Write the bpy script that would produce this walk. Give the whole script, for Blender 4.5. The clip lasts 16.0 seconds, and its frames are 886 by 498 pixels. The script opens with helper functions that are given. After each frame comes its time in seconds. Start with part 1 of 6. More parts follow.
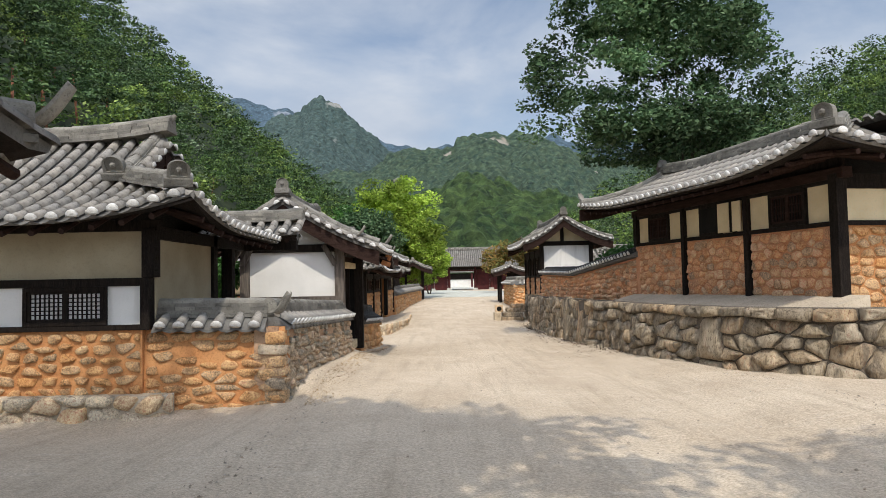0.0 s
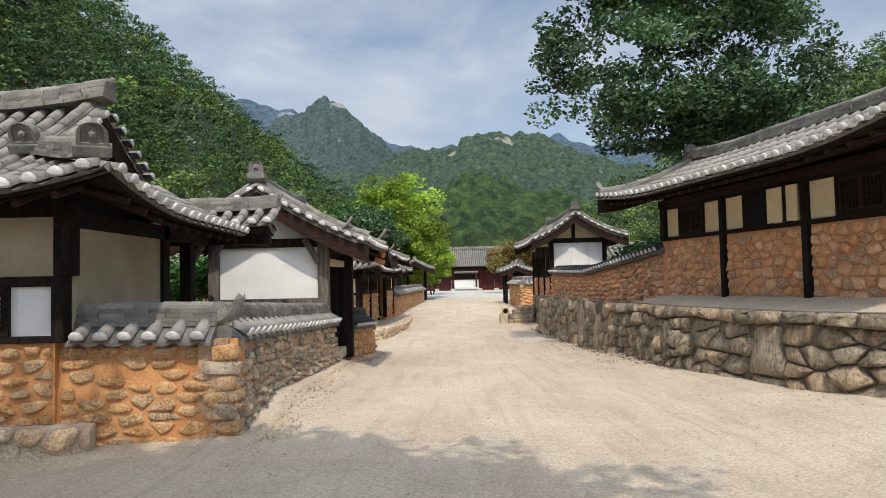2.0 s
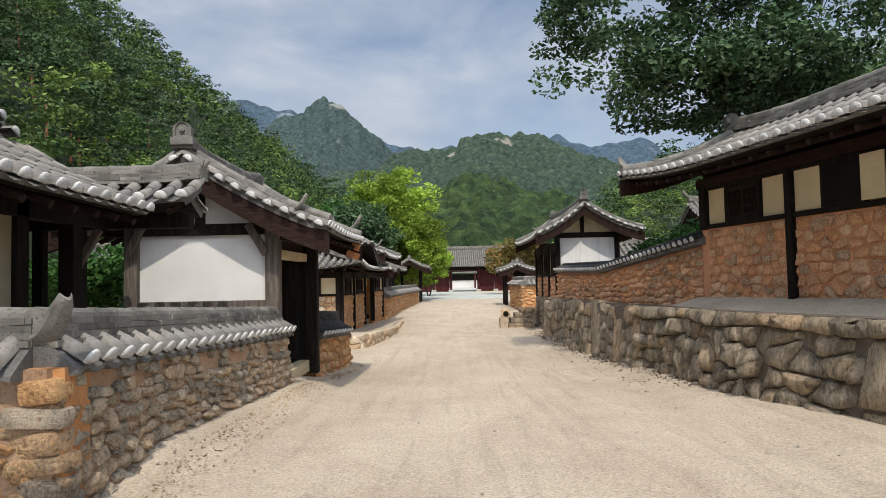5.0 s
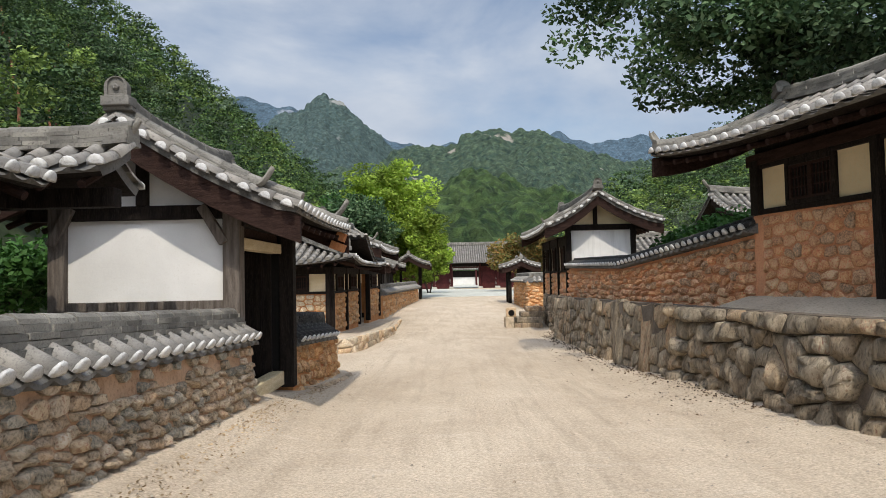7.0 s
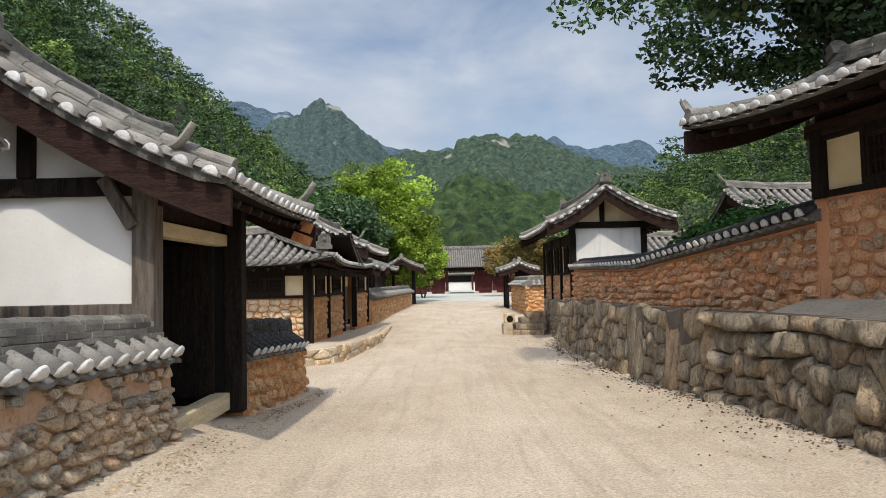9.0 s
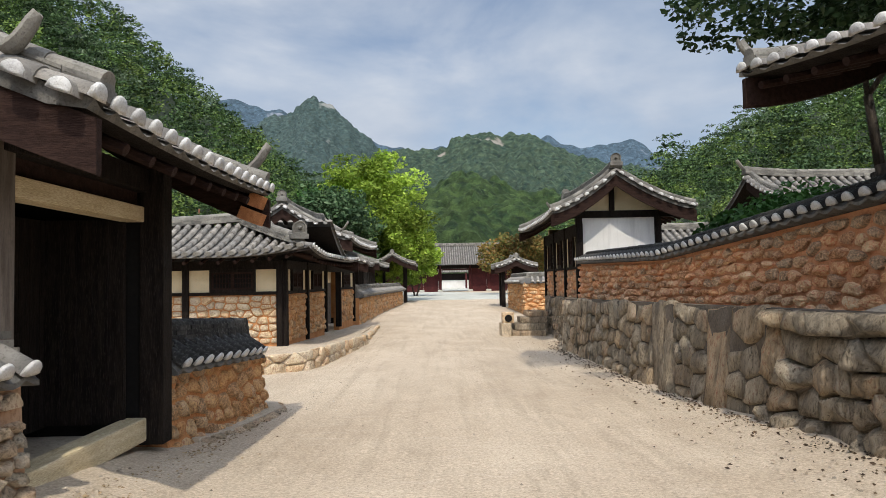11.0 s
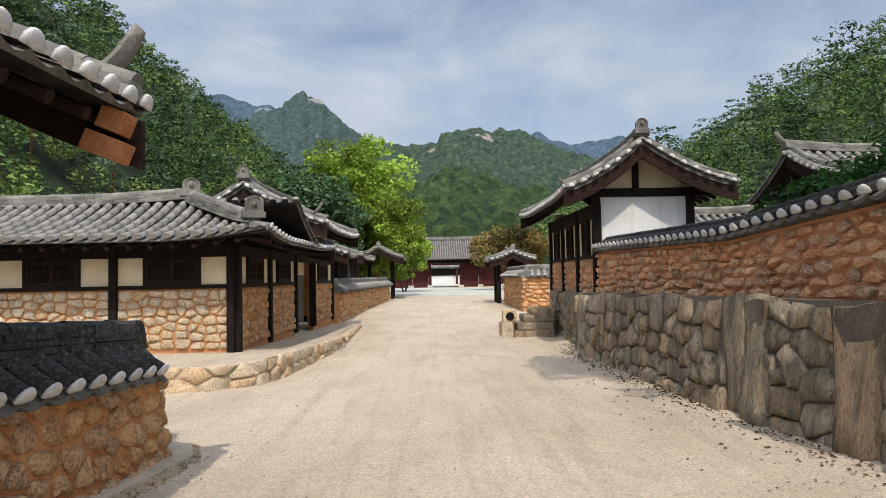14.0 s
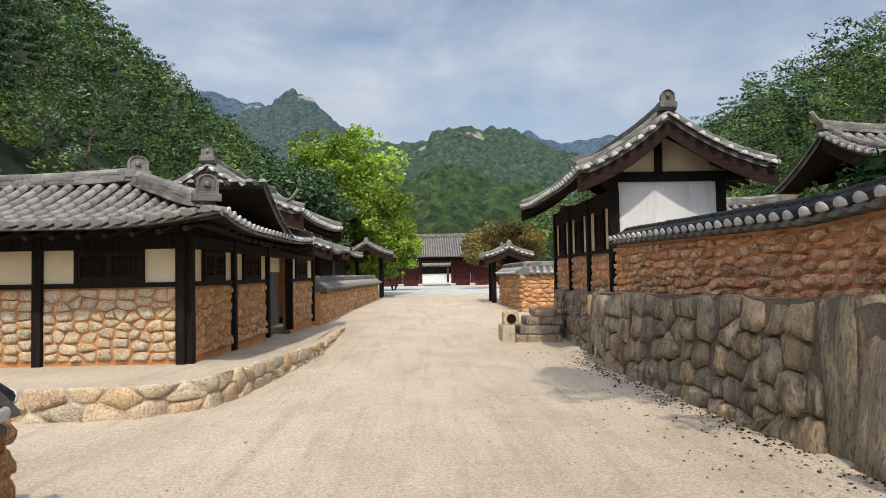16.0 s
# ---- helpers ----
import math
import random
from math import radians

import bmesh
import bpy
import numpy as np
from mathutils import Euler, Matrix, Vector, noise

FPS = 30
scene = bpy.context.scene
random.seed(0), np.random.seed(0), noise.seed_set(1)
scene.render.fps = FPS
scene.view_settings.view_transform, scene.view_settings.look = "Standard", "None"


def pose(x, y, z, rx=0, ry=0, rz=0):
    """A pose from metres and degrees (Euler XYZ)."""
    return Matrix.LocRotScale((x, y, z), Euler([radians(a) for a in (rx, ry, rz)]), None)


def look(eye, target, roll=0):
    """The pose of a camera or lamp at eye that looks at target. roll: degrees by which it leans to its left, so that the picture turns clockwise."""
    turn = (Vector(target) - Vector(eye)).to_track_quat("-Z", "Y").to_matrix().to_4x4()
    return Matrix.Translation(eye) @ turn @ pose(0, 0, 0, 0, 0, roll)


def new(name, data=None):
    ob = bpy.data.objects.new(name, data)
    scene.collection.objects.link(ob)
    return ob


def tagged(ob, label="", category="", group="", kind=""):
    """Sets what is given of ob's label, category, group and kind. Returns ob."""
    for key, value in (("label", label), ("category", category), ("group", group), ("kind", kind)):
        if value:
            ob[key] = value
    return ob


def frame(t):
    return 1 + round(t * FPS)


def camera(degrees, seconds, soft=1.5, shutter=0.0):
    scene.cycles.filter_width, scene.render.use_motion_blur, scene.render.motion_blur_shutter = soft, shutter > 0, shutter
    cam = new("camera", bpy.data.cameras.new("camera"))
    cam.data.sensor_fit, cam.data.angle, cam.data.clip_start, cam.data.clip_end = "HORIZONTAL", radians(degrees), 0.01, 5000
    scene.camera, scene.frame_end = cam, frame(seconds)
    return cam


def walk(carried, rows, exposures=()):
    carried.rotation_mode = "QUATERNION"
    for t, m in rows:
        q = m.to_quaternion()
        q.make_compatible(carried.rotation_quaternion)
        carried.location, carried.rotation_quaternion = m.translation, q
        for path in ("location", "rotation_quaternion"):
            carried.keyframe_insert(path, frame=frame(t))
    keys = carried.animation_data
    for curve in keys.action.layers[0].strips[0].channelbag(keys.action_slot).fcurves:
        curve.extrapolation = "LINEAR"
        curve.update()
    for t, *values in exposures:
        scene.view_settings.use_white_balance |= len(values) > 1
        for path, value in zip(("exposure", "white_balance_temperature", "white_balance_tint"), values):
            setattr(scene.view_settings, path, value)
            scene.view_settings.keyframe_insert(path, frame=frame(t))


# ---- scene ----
cam = camera(67.0, 16.0, soft=0.6)
METRES, EYE, TILT, LEAN, TURN = 17.0, 1.65, 0.0, 0.0, 0.0
ROWS = [
    (0.0, 0.0, 0.0, 0.0, 0.05, 2.44, 1.18),
    (0.5, 0.0004, 0.0319, -0.0006, 0.15, 2.45, 1.19),
    (1.0, 0.0008, 0.0642, -0.001, 0.26, 2.48, 1.2),
    (1.5, 0.0023, 0.0954, -0.0011, 0.37, 2.49, 1.21),
    (2.0, 0.0054, 0.1265, -0.0017, 0.43, 2.48, 1.24),
    (2.5, 0.0085, 0.1574, -0.0015, 0.43, 2.46, 1.25),
    (3.0, 0.0125, 0.1883, -0.0018, 0.43, 2.53, 1.25),
    (3.5, 0.0141, 0.2177, -0.0032, 0.43, 2.58, 1.25),
    (4.0, 0.0178, 0.2476, -0.0043, 0.39, 2.61, 1.24),
    (6.5, 0.0188, 0.4006, -0.0084, 0.39, 2.38, 1.19),
    (7.0, 0.0175, 0.4311, -0.0077, 0.42, 2.31, 1.21),
    (7.5, 0.0191, 0.4624, -0.0083, 0.37, 2.31, 1.22),
    (8.0, 0.0198, 0.4924, -0.0092, 0.33, 2.39, 1.21),
    (8.5, 0.0219, 0.524, -0.011, 0.24, 2.61, 1.19),
    (9.0, 0.0247, 0.5557, -0.0134, 0.11, 2.76, 1.2),
    (11.5, 0.0267, 0.713, -0.0205, -0.59, 2.61, 1.05),
    (12.0, 0.0244, 0.7437, -0.0217, -0.72, 2.59, 1.03),
    (12.5, 0.0217, 0.775, -0.0236, -0.84, 2.59, 1.07),
    (13.0, 0.0222, 0.8058, -0.0249, -1.01, 2.49, 1.08),
    (13.5, 0.0239, 0.8369, -0.026, -1.17, 2.39, 1.11),
    (14.0, 0.0261, 0.8681, -0.0268, -1.34, 2.31, 1.12),
    (14.5, 0.0264, 0.9012, -0.0282, -1.53, 2.24, 1.07),
    (15.0, 0.0248, 0.9337, -0.0279, -1.71, 2.13, 1.07),
    (15.5, 0.0257, 0.9659, -0.0278, -1.91, 2.13, 1.07),
    (16.0, 0.0258, 0.9972, -0.0287, -2.15, 2.16, 1.06),
]
walk(cam, [(t, pose(0, 0, EYE, TILT, LEAN, TURN) @ pose(METRES * x, METRES * y, METRES * z, 90 + pitch, roll, yaw)) for t, x, y, z, yaw, pitch, roll in ROWS],
     exposures=[(0.0, 0.0), (3.4, 0.0), (4.0, -0.12), (4.4, -0.12), (6.3, -0.04), (16.0, -0.03)])

# ---- world, sun, exposure ----
SUN_DIR = Vector((-0.03, 0.579, -0.815)).normalized()
world = bpy.data.worlds.new("sky")
scene.world = world
world.use_nodes = True
wn, wl = world.node_tree.nodes, world.node_tree.links
wn.clear()
w_out = wn.new("ShaderNodeOutputWorld")
w_bg = wn.new("ShaderNodeBackground")
w_sky = wn.new("ShaderNodeTexSky")
w_sky.sky_type = "NISHITA"
w_sky.sun_disc = False
w_sky.sun_elevation = math.asin(-SUN_DIR.z)
w_sky.sun_rotation = math.atan2(-SUN_DIR.x, -SUN_DIR.y)
w_sky.air_density, w_sky.dust_density = 1.0, 2.0
w_co = wn.new("ShaderNodeTexCoord")
w_map = wn.new("ShaderNodeMapping")
w_map.inputs["Scale"].default_value = (2.0, 2.0, 4.2)
w_map.inputs["Location"].default_value = (0.35, 0.2, 0.1)
w_n = wn.new("ShaderNodeTexNoise")
w_n.inputs["Scale"].default_value = 1.5
w_n.inputs["Detail"].default_value = 9
w_n.inputs["Roughness"].default_value = 0.55
w_n.inputs["Distortion"].default_value = 0.35
w_r = wn.new("ShaderNodeValToRGB")
w_r.color_ramp.elements[0].position, w_r.color_ramp.elements[1].position = 0.28, 0.66
w_n2 = wn.new("ShaderNodeTexNoise")
w_n2.inputs["Scale"].default_value = 2.4
w_n2.inputs["Detail"].default_value = 6
w_r2 = wn.new("ShaderNodeValToRGB")
w_r2.color_ramp.elements[0].position, w_r2.color_ramp.elements[1].position = 0.3, 0.72
w_r2.color_ramp.elements[0].color = (3.0, 3.65, 4.7, 1)
w_r2.color_ramp.elements[1].color = (5.2, 5.5, 6.0, 1)
w_mix = wn.new("ShaderNodeMix")
w_mix.data_type = "RGBA"
wl.new(w_co.outputs["Generated"], w_map.inputs["Vector"])
wl.new(w_map.outputs[0], w_n.inputs["Vector"])
wl.new(w_map.outputs[0], w_n2.inputs["Vector"])
wl.new(w_n.outputs["Fac"], w_r.inputs[0])
wl.new(w_n2.outputs["Fac"], w_r2.inputs[0])
wl.new(w_r.outputs[0], w_mix.inputs[0])
wl.new(w_sky.outputs[0], w_mix.inputs[6])
wl.new(w_r2.outputs[0], w_mix.inputs[7])
# clouds grow brighter towards the sun
w_nv = wn.new("ShaderNodeVectorMath")
w_nv.operation = "NORMALIZE"
w_dot = wn.new("ShaderNodeVectorMath")
w_dot.operation = "DOT_PRODUCT"
w_dot.inputs[1].default_value = -SUN_DIR
w_mr = wn.new("ShaderNodeMapRange")
w_mr.interpolation_type = "SMOOTHSTEP"
w_mr.inputs[1].default_value, w_mr.inputs[2].default_value = 0.15, 1.0
w_mr.inputs[3].default_value, w_mr.inputs[4].default_value = 1.0, 2.9
w_mul = wn.new("ShaderNodeMix")
w_mul.data_type, w_mul.blend_type = "RGBA", "MULTIPLY"
w_mul.inputs[0].default_value = 1.0
wl.new(w_co.outputs["Generated"], w_nv.inputs[0])
wl.new(w_nv.outputs[0], w_dot.inputs[0])
wl.new(w_dot.outputs["Value"], w_mr.inputs[0])
wl.new(w_mix.outputs[2], w_mul.inputs[6])
wl.new(w_mr.outputs[0], w_mul.inputs[7])
wl.new(w_mul.outputs[2], w_bg.inputs[0])
w_bg.inputs[1].default_value = 0.137
wl.new(w_bg.outputs[0], w_out.inputs[0])
sun = new("sun", bpy.data.lights.new("sun", "SUN"))
sun.data.energy, sun.data.angle, sun.data.color = 3.0, radians(0.6), (1.0, 0.93, 0.81)
sun.matrix_world = look((0, 0, 60), Vector((0, 0, 60)) + SUN_DIR)


# ---- materials ----
def mat(name, c1, c2, scale=3.0, rough=0.9, bump=0.3, fine=40.0, c3=None, ramp=(0.35, 0.65), rand=None, stretch=None, island=False, amount=0.4, dist=0.03, streak=0.0, spec=0.25):
    """Two scales of noise between c1 and c2, worn towards c3; rand: list of colours picked by piece."""
    m = bpy.data.materials.new(name)
    m.use_nodes = True
    n, l = m.node_tree.nodes, m.node_tree.links
    b = n["Principled BSDF"]
    b.inputs["Roughness"].default_value = rough
    b.inputs["Specular IOR Level"].default_value = spec
    co = n.new("ShaderNodeTexCoord")
    vec = co.outputs["Object"]
    if stretch:
        mp = n.new("ShaderNodeMapping")
        mp.inputs["Scale"].default_value = stretch
        l.new(vec, mp.inputs["Vector"])
        vec = mp.outputs[0]
    big = n.new("ShaderNodeTexNoise")
    big.inputs["Scale"].default_value, big.inputs["Detail"].default_value = scale, 6
    small = n.new("ShaderNodeTexNoise")
    small.inputs["Scale"].default_value, small.inputs["Detail"].default_value = fine, 5
    small.inputs["Roughness"].default_value = 0.7
    l.new(vec, big.inputs["Vector"])
    l.new(vec, small.inputs["Vector"])
    r = n.new("ShaderNodeValToRGB")
    r.color_ramp.elements[0].position, r.color_ramp.elements[1].position = ramp
    r.color_ramp.elements[0].color, r.color_ramp.elements[1].color = (*c1, 1), (*c2, 1)
    l.new(big.outputs["Fac"], r.inputs[0])
    col = r.outputs[0]
    if rand:
        rr = n.new("ShaderNodeValToRGB")
        rr.color_ramp.interpolation = "LINEAR"
        while len(rr.color_ramp.elements) < len(rand):
            rr.color_ramp.elements.new(0.5)
        for i, c in enumerate(rand):
            rr.color_ramp.elements[i].position = i / max(1, len(rand) - 1)
            rr.color_ramp.elements[i].color = (*c, 1)
        if island:
            g = n.new("ShaderNodeNewGeometry")
            l.new(g.outputs["Random Per Island"], rr.inputs[0])
        else:
            g = n.new("ShaderNodeObjectInfo")
            l.new(g.outputs["Random"], rr.inputs[0])
        mx = n.new("ShaderNodeMix")
        mx.data_type, mx.blend_type = "RGBA", "MULTIPLY"
        mx.inputs[0].default_value = 1.0
        l.new(col, mx.inputs[6])
        l.new(rr.outputs[0], mx.inputs[7])
        col = mx.outputs[2]
    if c3:
        r3 = n.new("ShaderNodeValToRGB")
        r3.color_ramp.elements[0].position, r3.color_ramp.elements[1].position = 0.52, 0.68
        l.new(small.outputs["Fac"], r3.inputs[0])
        mx = n.new("ShaderNodeMix")
        mx.data_type = "RGBA"
        l.new(r3.outputs[0], mx.inputs[0])
        l.new(col, mx.inputs[6])
        mx.inputs[7].default_value = (*c3, 1)
        col = mx.outputs[2]
    mx = n.new("ShaderNodeMix")
    mx.data_type, mx.blend_type = "RGBA", "OVERLAY"
    mx.inputs[0].default_value = amount
    l.new(col, mx.inputs[6])
    gr = n.new("ShaderNodeMapRange")
    gr.inputs[1].default_value, gr.inputs[2].default_value = 0.3, 0.7
    l.new(small.outputs["Fac"], gr.inputs[0])
    l.new(gr.outputs[0], mx.inputs[7])
    out = mx.outputs[2]
    if streak:
        sm = n.new("ShaderNodeMapping")
        sm.inputs["Scale"].default_value = (4.5, 4.5, 0.5)
        l.new(co.outputs["Object"], sm.inputs["Vector"])
        sn = n.new("ShaderNodeTexNoise")
        sn.inputs["Scale"].default_value, sn.inputs["Detail"].default_value = 1.3, 5
        l.new(sm.outputs[0], sn.inputs["Vector"])
        sr = n.new("ShaderNodeValToRGB")
        sr.color_ramp.elements[0].position, sr.color_ramp.elements[1].position = 0.47, 0.66
        l.new(sn.outputs["Fac"], sr.inputs[0])
        sa = n.new("ShaderNodeMath")
        sa.operation = "MULTIPLY"
        sa.inputs[1].default_value = streak
        l.new(sr.outputs[0], sa.inputs[0])
        sx = n.new("ShaderNodeMix")
        sx.data_type = "RGBA"
        l.new(sa.outputs[0], sx.inputs[0])
        l.new(out, sx.inputs[6])
        sx.inputs[7].default_value = (*(c * 0.3 for c in c1), 1)
        out = sx.outputs[2]
    l.new(out, b.inputs["Base Color"])
    if bump:
        bp = n.new("ShaderNodeBump")
        bp.inputs["Strength"].default_value, bp.inputs["Distance"].default_value = bump, dist
        ad = n.new("ShaderNodeMath")
        l.new(big.outputs["Fac"], ad.inputs[0])
        l.new(small.outputs["Fac"], ad.inputs[1])
        l.new(ad.outputs[0], bp.inputs["Height"])
        l.new(bp.outputs[0], b.inputs["Normal"])
    return m


def leaf_mat(name, cols, trans=0.25):
    """Leaves, each island a shade of its own, some light passing through."""
    m = bpy.data.materials.new(name)
    m.use_nodes = True
    n, l = m.node_tree.nodes, m.node_tree.links
    b = n["Principled BSDF"]
    b.inputs["Roughness"].default_value = 0.6
    b.inputs["Specular IOR Level"].default_value = 0.18
    g = n.new("ShaderNodeNewGeometry")
    r = n.new("ShaderNodeValToRGB")
    while len(r.color_ramp.elements) < len(cols):
        r.color_ramp.elements.new(0.5)
    for i, c in enumerate(cols):
        r.color_ramp.elements[i].position = i / (len(cols) - 1)
        r.color_ramp.elements[i].color = (*c, 1)
    l.new(g.outputs["Random Per Island"], r.inputs[0])
    co = n.new("ShaderNodeTexCoord")
    nz = n.new("ShaderNodeTexNoise")
    nz.inputs["Scale"].default_value = 0.27
    l.new(co.outputs["Object"], nz.inputs["Vector"])
    mr = n.new("ShaderNodeMapRange")
    mr.inputs[1].default_value, mr.inputs[2].default_value = 0.3, 0.7
    mr.inputs[3].default_value, mr.inputs[4].default_value = 0.45, 2.4
    l.new(nz.outputs["Fac"], mr.inputs[0])
    mx = n.new("ShaderNodeMix")
    mx.data_type, mx.blend_type = "RGBA", "MULTIPLY"
    mx.inputs[0].default_value = 1.0
    l.new(r.outputs[0], mx.inputs[6])
    l.new(mr.outputs[0], mx.inputs[7])
    l.new(mx.outputs[2], b.inputs["Base Color"])
    t = n.new("ShaderNodeBsdfTranslucent")
    l.new(mx.outputs[2], t.inputs[0])
    s = n.new("ShaderNodeMixShader")
    s.inputs[0].default_value = trans
    l.new(b.outputs[0], s.inputs[1])
    l.new(t.outputs[0], s.inputs[2])
    l.new(s.outputs[0], n["Material Output"].inputs[0])
    return m


def sand_mat():
    """Trodden sand: broad pale patches, drawn-out wheel and sweep marks along the street, grit and small stones."""
    m = bpy.data.materials.new("sandy_ground")
    m.use_nodes = True
    n, l = m.node_tree.nodes, m.node_tree.links
    b = n["Principled BSDF"]
    b.inputs["Roughness"].default_value = 0.95
    b.inputs["Specular IOR Level"].default_value = 0.15
    co = n.new("ShaderNodeTexCoord")

    def layer(scale, stretch, detail, lo, hi, turn=0.0, rough=0.6):
        mp = n.new("ShaderNodeMapping")
        mp.inputs["Scale"].default_value = stretch
        mp.inputs["Rotation"].default_value = (0, 0, turn)
        t = n.new("ShaderNodeTexNoise")
        t.inputs["Scale"].default_value, t.inputs["Detail"].default_value, t.inputs["Roughness"].default_value = scale, detail, rough
        t.inputs["Distortion"].default_value = 0.4
        r = n.new("ShaderNodeMapRange")
        r.inputs[1].default_value, r.inputs[2].default_value = lo, hi
        l.new(co.outputs["Object"], mp.inputs["Vector"])
        l.new(mp.outputs[0], t.inputs["Vector"])
        l.new(t.outputs["Fac"], r.inputs[0])
        return r.outputs[0], t.outputs["Fac"]

    def blend(kind, amount, a, fac=None, col=None, tint=None):
        x = n.new("ShaderNodeMix")
        x.data_type, x.blend_type = "RGBA", kind
        x.inputs[0].default_value = amount
        l.new(a, x.inputs[6])
        if fac:
            k = n.new("ShaderNodeMath")
            k.operation = "MULTIPLY"
            k.inputs[1].default_value = amount
            l.new(fac, k.inputs[0])
            l.new(k.outputs[0], x.inputs[0])
        if col:
            x.inputs[7].default_value = (*col, 1)
        else:
            l.new(tint, x.inputs[7])
        return x.outputs[2]

    patch, _ = layer(0.8, (1.0, 0.7, 1.0), 5, 0.35, 0.68)
    track, th = layer(1.6, (3.2, 0.22, 1.0), 6, 0.50, 0.66, 0.05)
    swirl, sh = layer(2.2, (0.6, 3.0, 1.0), 6, 0.53, 0.70, 0.5)
    grit, gh = layer(36.0, (1, 1, 1), 6, 0.3, 0.7, 0, 0.75)
    speck, _ = layer(26.0, (1, 1, 1), 3, 0.66, 0.72)
    base = n.new("ShaderNodeValToRGB")
    base.color_ramp.elements[0].color, base.color_ramp.elements[1].color = (0.44, 0.355, 0.26, 1), (0.535, 0.445, 0.335, 1)
    l.new(patch, base.inputs[0])
    col = blend("MIX", 0.38, base.outputs[0], track, (0.33, 0.265, 0.19))
    col = blend("MIX", 0.22, col, swirl, (0.60, 0.52, 0.42))
    col = blend("OVERLAY", 0.42, col, tint=grit)
    col = blend("MIX", 0.5, col, speck, (0.26, 0.21, 0.16))
    l.new(col, b.inputs["Base Color"])
    h = n.new("ShaderNodeMath")
    h.operation = "MULTIPLY_ADD"
    h.inputs[1].default_value = 1.6
    l.new(th, h.inputs[0])
    l.new(gh, h.inputs[2])
    h2 = n.new("ShaderNodeMath")
    l.new(h.outputs[0], h2.inputs[0])
    l.new(sh, h2.inputs[1])
    bp = n.new("ShaderNodeBump")
    bp.inputs["Strength"].default_value, bp.inputs["Distance"].default_value = 0.6, 0.02
    l.new(h2.outputs[0], bp.inputs["Height"])
    l.new(bp.outputs[0], b.inputs["Normal"])
    return m


M_SAND = sand_mat()
M_PEBBLE = mat("pebble", (0.36, 0.31, 0.25), (0.52, 0.46, 0.38), 9, 0.9, 0.3, 60, rand=[(1, 1, 1), (0.55, 0.53, 0.5), (0.9, 0.8, 0.7), (0.7, 0.68, 0.66)], island=True)
M_TERRACE = mat("terrace_earth", (0.42, 0.35, 0.265), (0.55, 0.47, 0.36), 1.2, 0.95, 0.5, 25, c3=(0.33, 0.27, 0.2))
M_PAVE = mat("pale_paving", (0.42, 0.42, 0.37), (0.5, 0.5, 0.44), 1.0, 0.9, 0.2, 20)
M_MUD = mat("ochre_mud", (0.46, 0.20, 0.075), (0.58, 0.29, 0.12), 2.5, 0.95, 0.5, 30, c3=(0.36, 0.17, 0.08))
M_MUD_DULL = mat("weathered_mud", (0.36, 0.22, 0.135), (0.50, 0.33, 0.21), 2.2, 0.95, 0.6, 26, c3=(0.30, 0.2, 0.13))
M_MUD_RED = mat("red_mud", (0.56, 0.26, 0.13), (0.68, 0.35, 0.19), 2.4, 0.95, 0.6, 28, c3=(0.36, 0.17, 0.09))
M_STONE_O = mat("ochre_stone", (0.50, 0.34, 0.20), (0.68, 0.52, 0.35), 5, 0.9, 0.9, 35, c3=(0.58, 0.30, 0.13), amount=0.68, dist=0.05, rand=[(1, .9, .78), (1.05, .78, .5), (.85, .82, .78), (1.1, .88, .62), (.8, .62, .46), (1.05, .98, .86), (.62, .6, .57), (1.1, .76, .46)])
M_STONE_M = mat("field_stone", (0.42, 0.365, 0.295), (0.62, 0.545, 0.45), 6, 0.9, 0.9, 35, c3=(0.34, 0.25, 0.17), amount=0.68, dist=0.05, rand=[(.6, .64, .62), (1.1, 1, .84), (.85, .7, .56), (.5, .53, .52), (1.1, .92, .7), (.8, .8, .76), (.95, .74, .54), (1.15, 1.08, .96)])
M_STONE_R = mat("red_brown_stone", (0.60, 0.41, 0.265), (0.78, 0.59, 0.42), 5, 0.9, 0.9, 34, c3=(0.58, 0.32, 0.18), amount=0.68, dist=0.05, rand=[(1.15, .98, .85), (.85, .62, .48), (.7, .68, .64), (1.15, .86, .62), (1, .7, .5), (1.2, 1.1, .95), (.6, .55, .5)])
M_STONE_P = mat("pale_stone", (0.56, 0.475, 0.36), (0.72, 0.64, 0.51), 5, 0.9, 0.9, 30, c3=(0.55, 0.40, 0.25), amount=0.68, dist=0.05, rand=[(1, .97, .9), (1.05, .9, .74), (.82, .81, .78), (1.05, .84, .62), (.95, .95, .92)])
M_GRANITE = mat("granite_boulder", (0.40, 0.335, 0.255), (0.62, 0.535, 0.42), 2.6, 0.92, 0.9, 14, c3=(0.24, 0.195, 0.145), rand=[(1.1, 1.05, .95), (.75, .72, .67), (.95, .9, .8), (1.15, .98, .78), (.66, .63, .58), (1.0, .97, .9)], stretch=(2.2, 2.2, 0.8), dist=0.11, streak=0.7, amount=0.72)
M_JOINT = mat("shadowed_joint_earth", (0.10, 0.08, 0.06), (0.17, 0.14, 0.11), 4, 0.95, 0.4, 30)
M_WOOD = mat("dark_stained_timber", (0.008, 0.006, 0.005), (0.019, 0.014, 0.011), 3, 0.75, 0.35, 20, spec=0.1, c3=(0.026, 0.02, 0.017), stretch=(6, 6, 0.7))
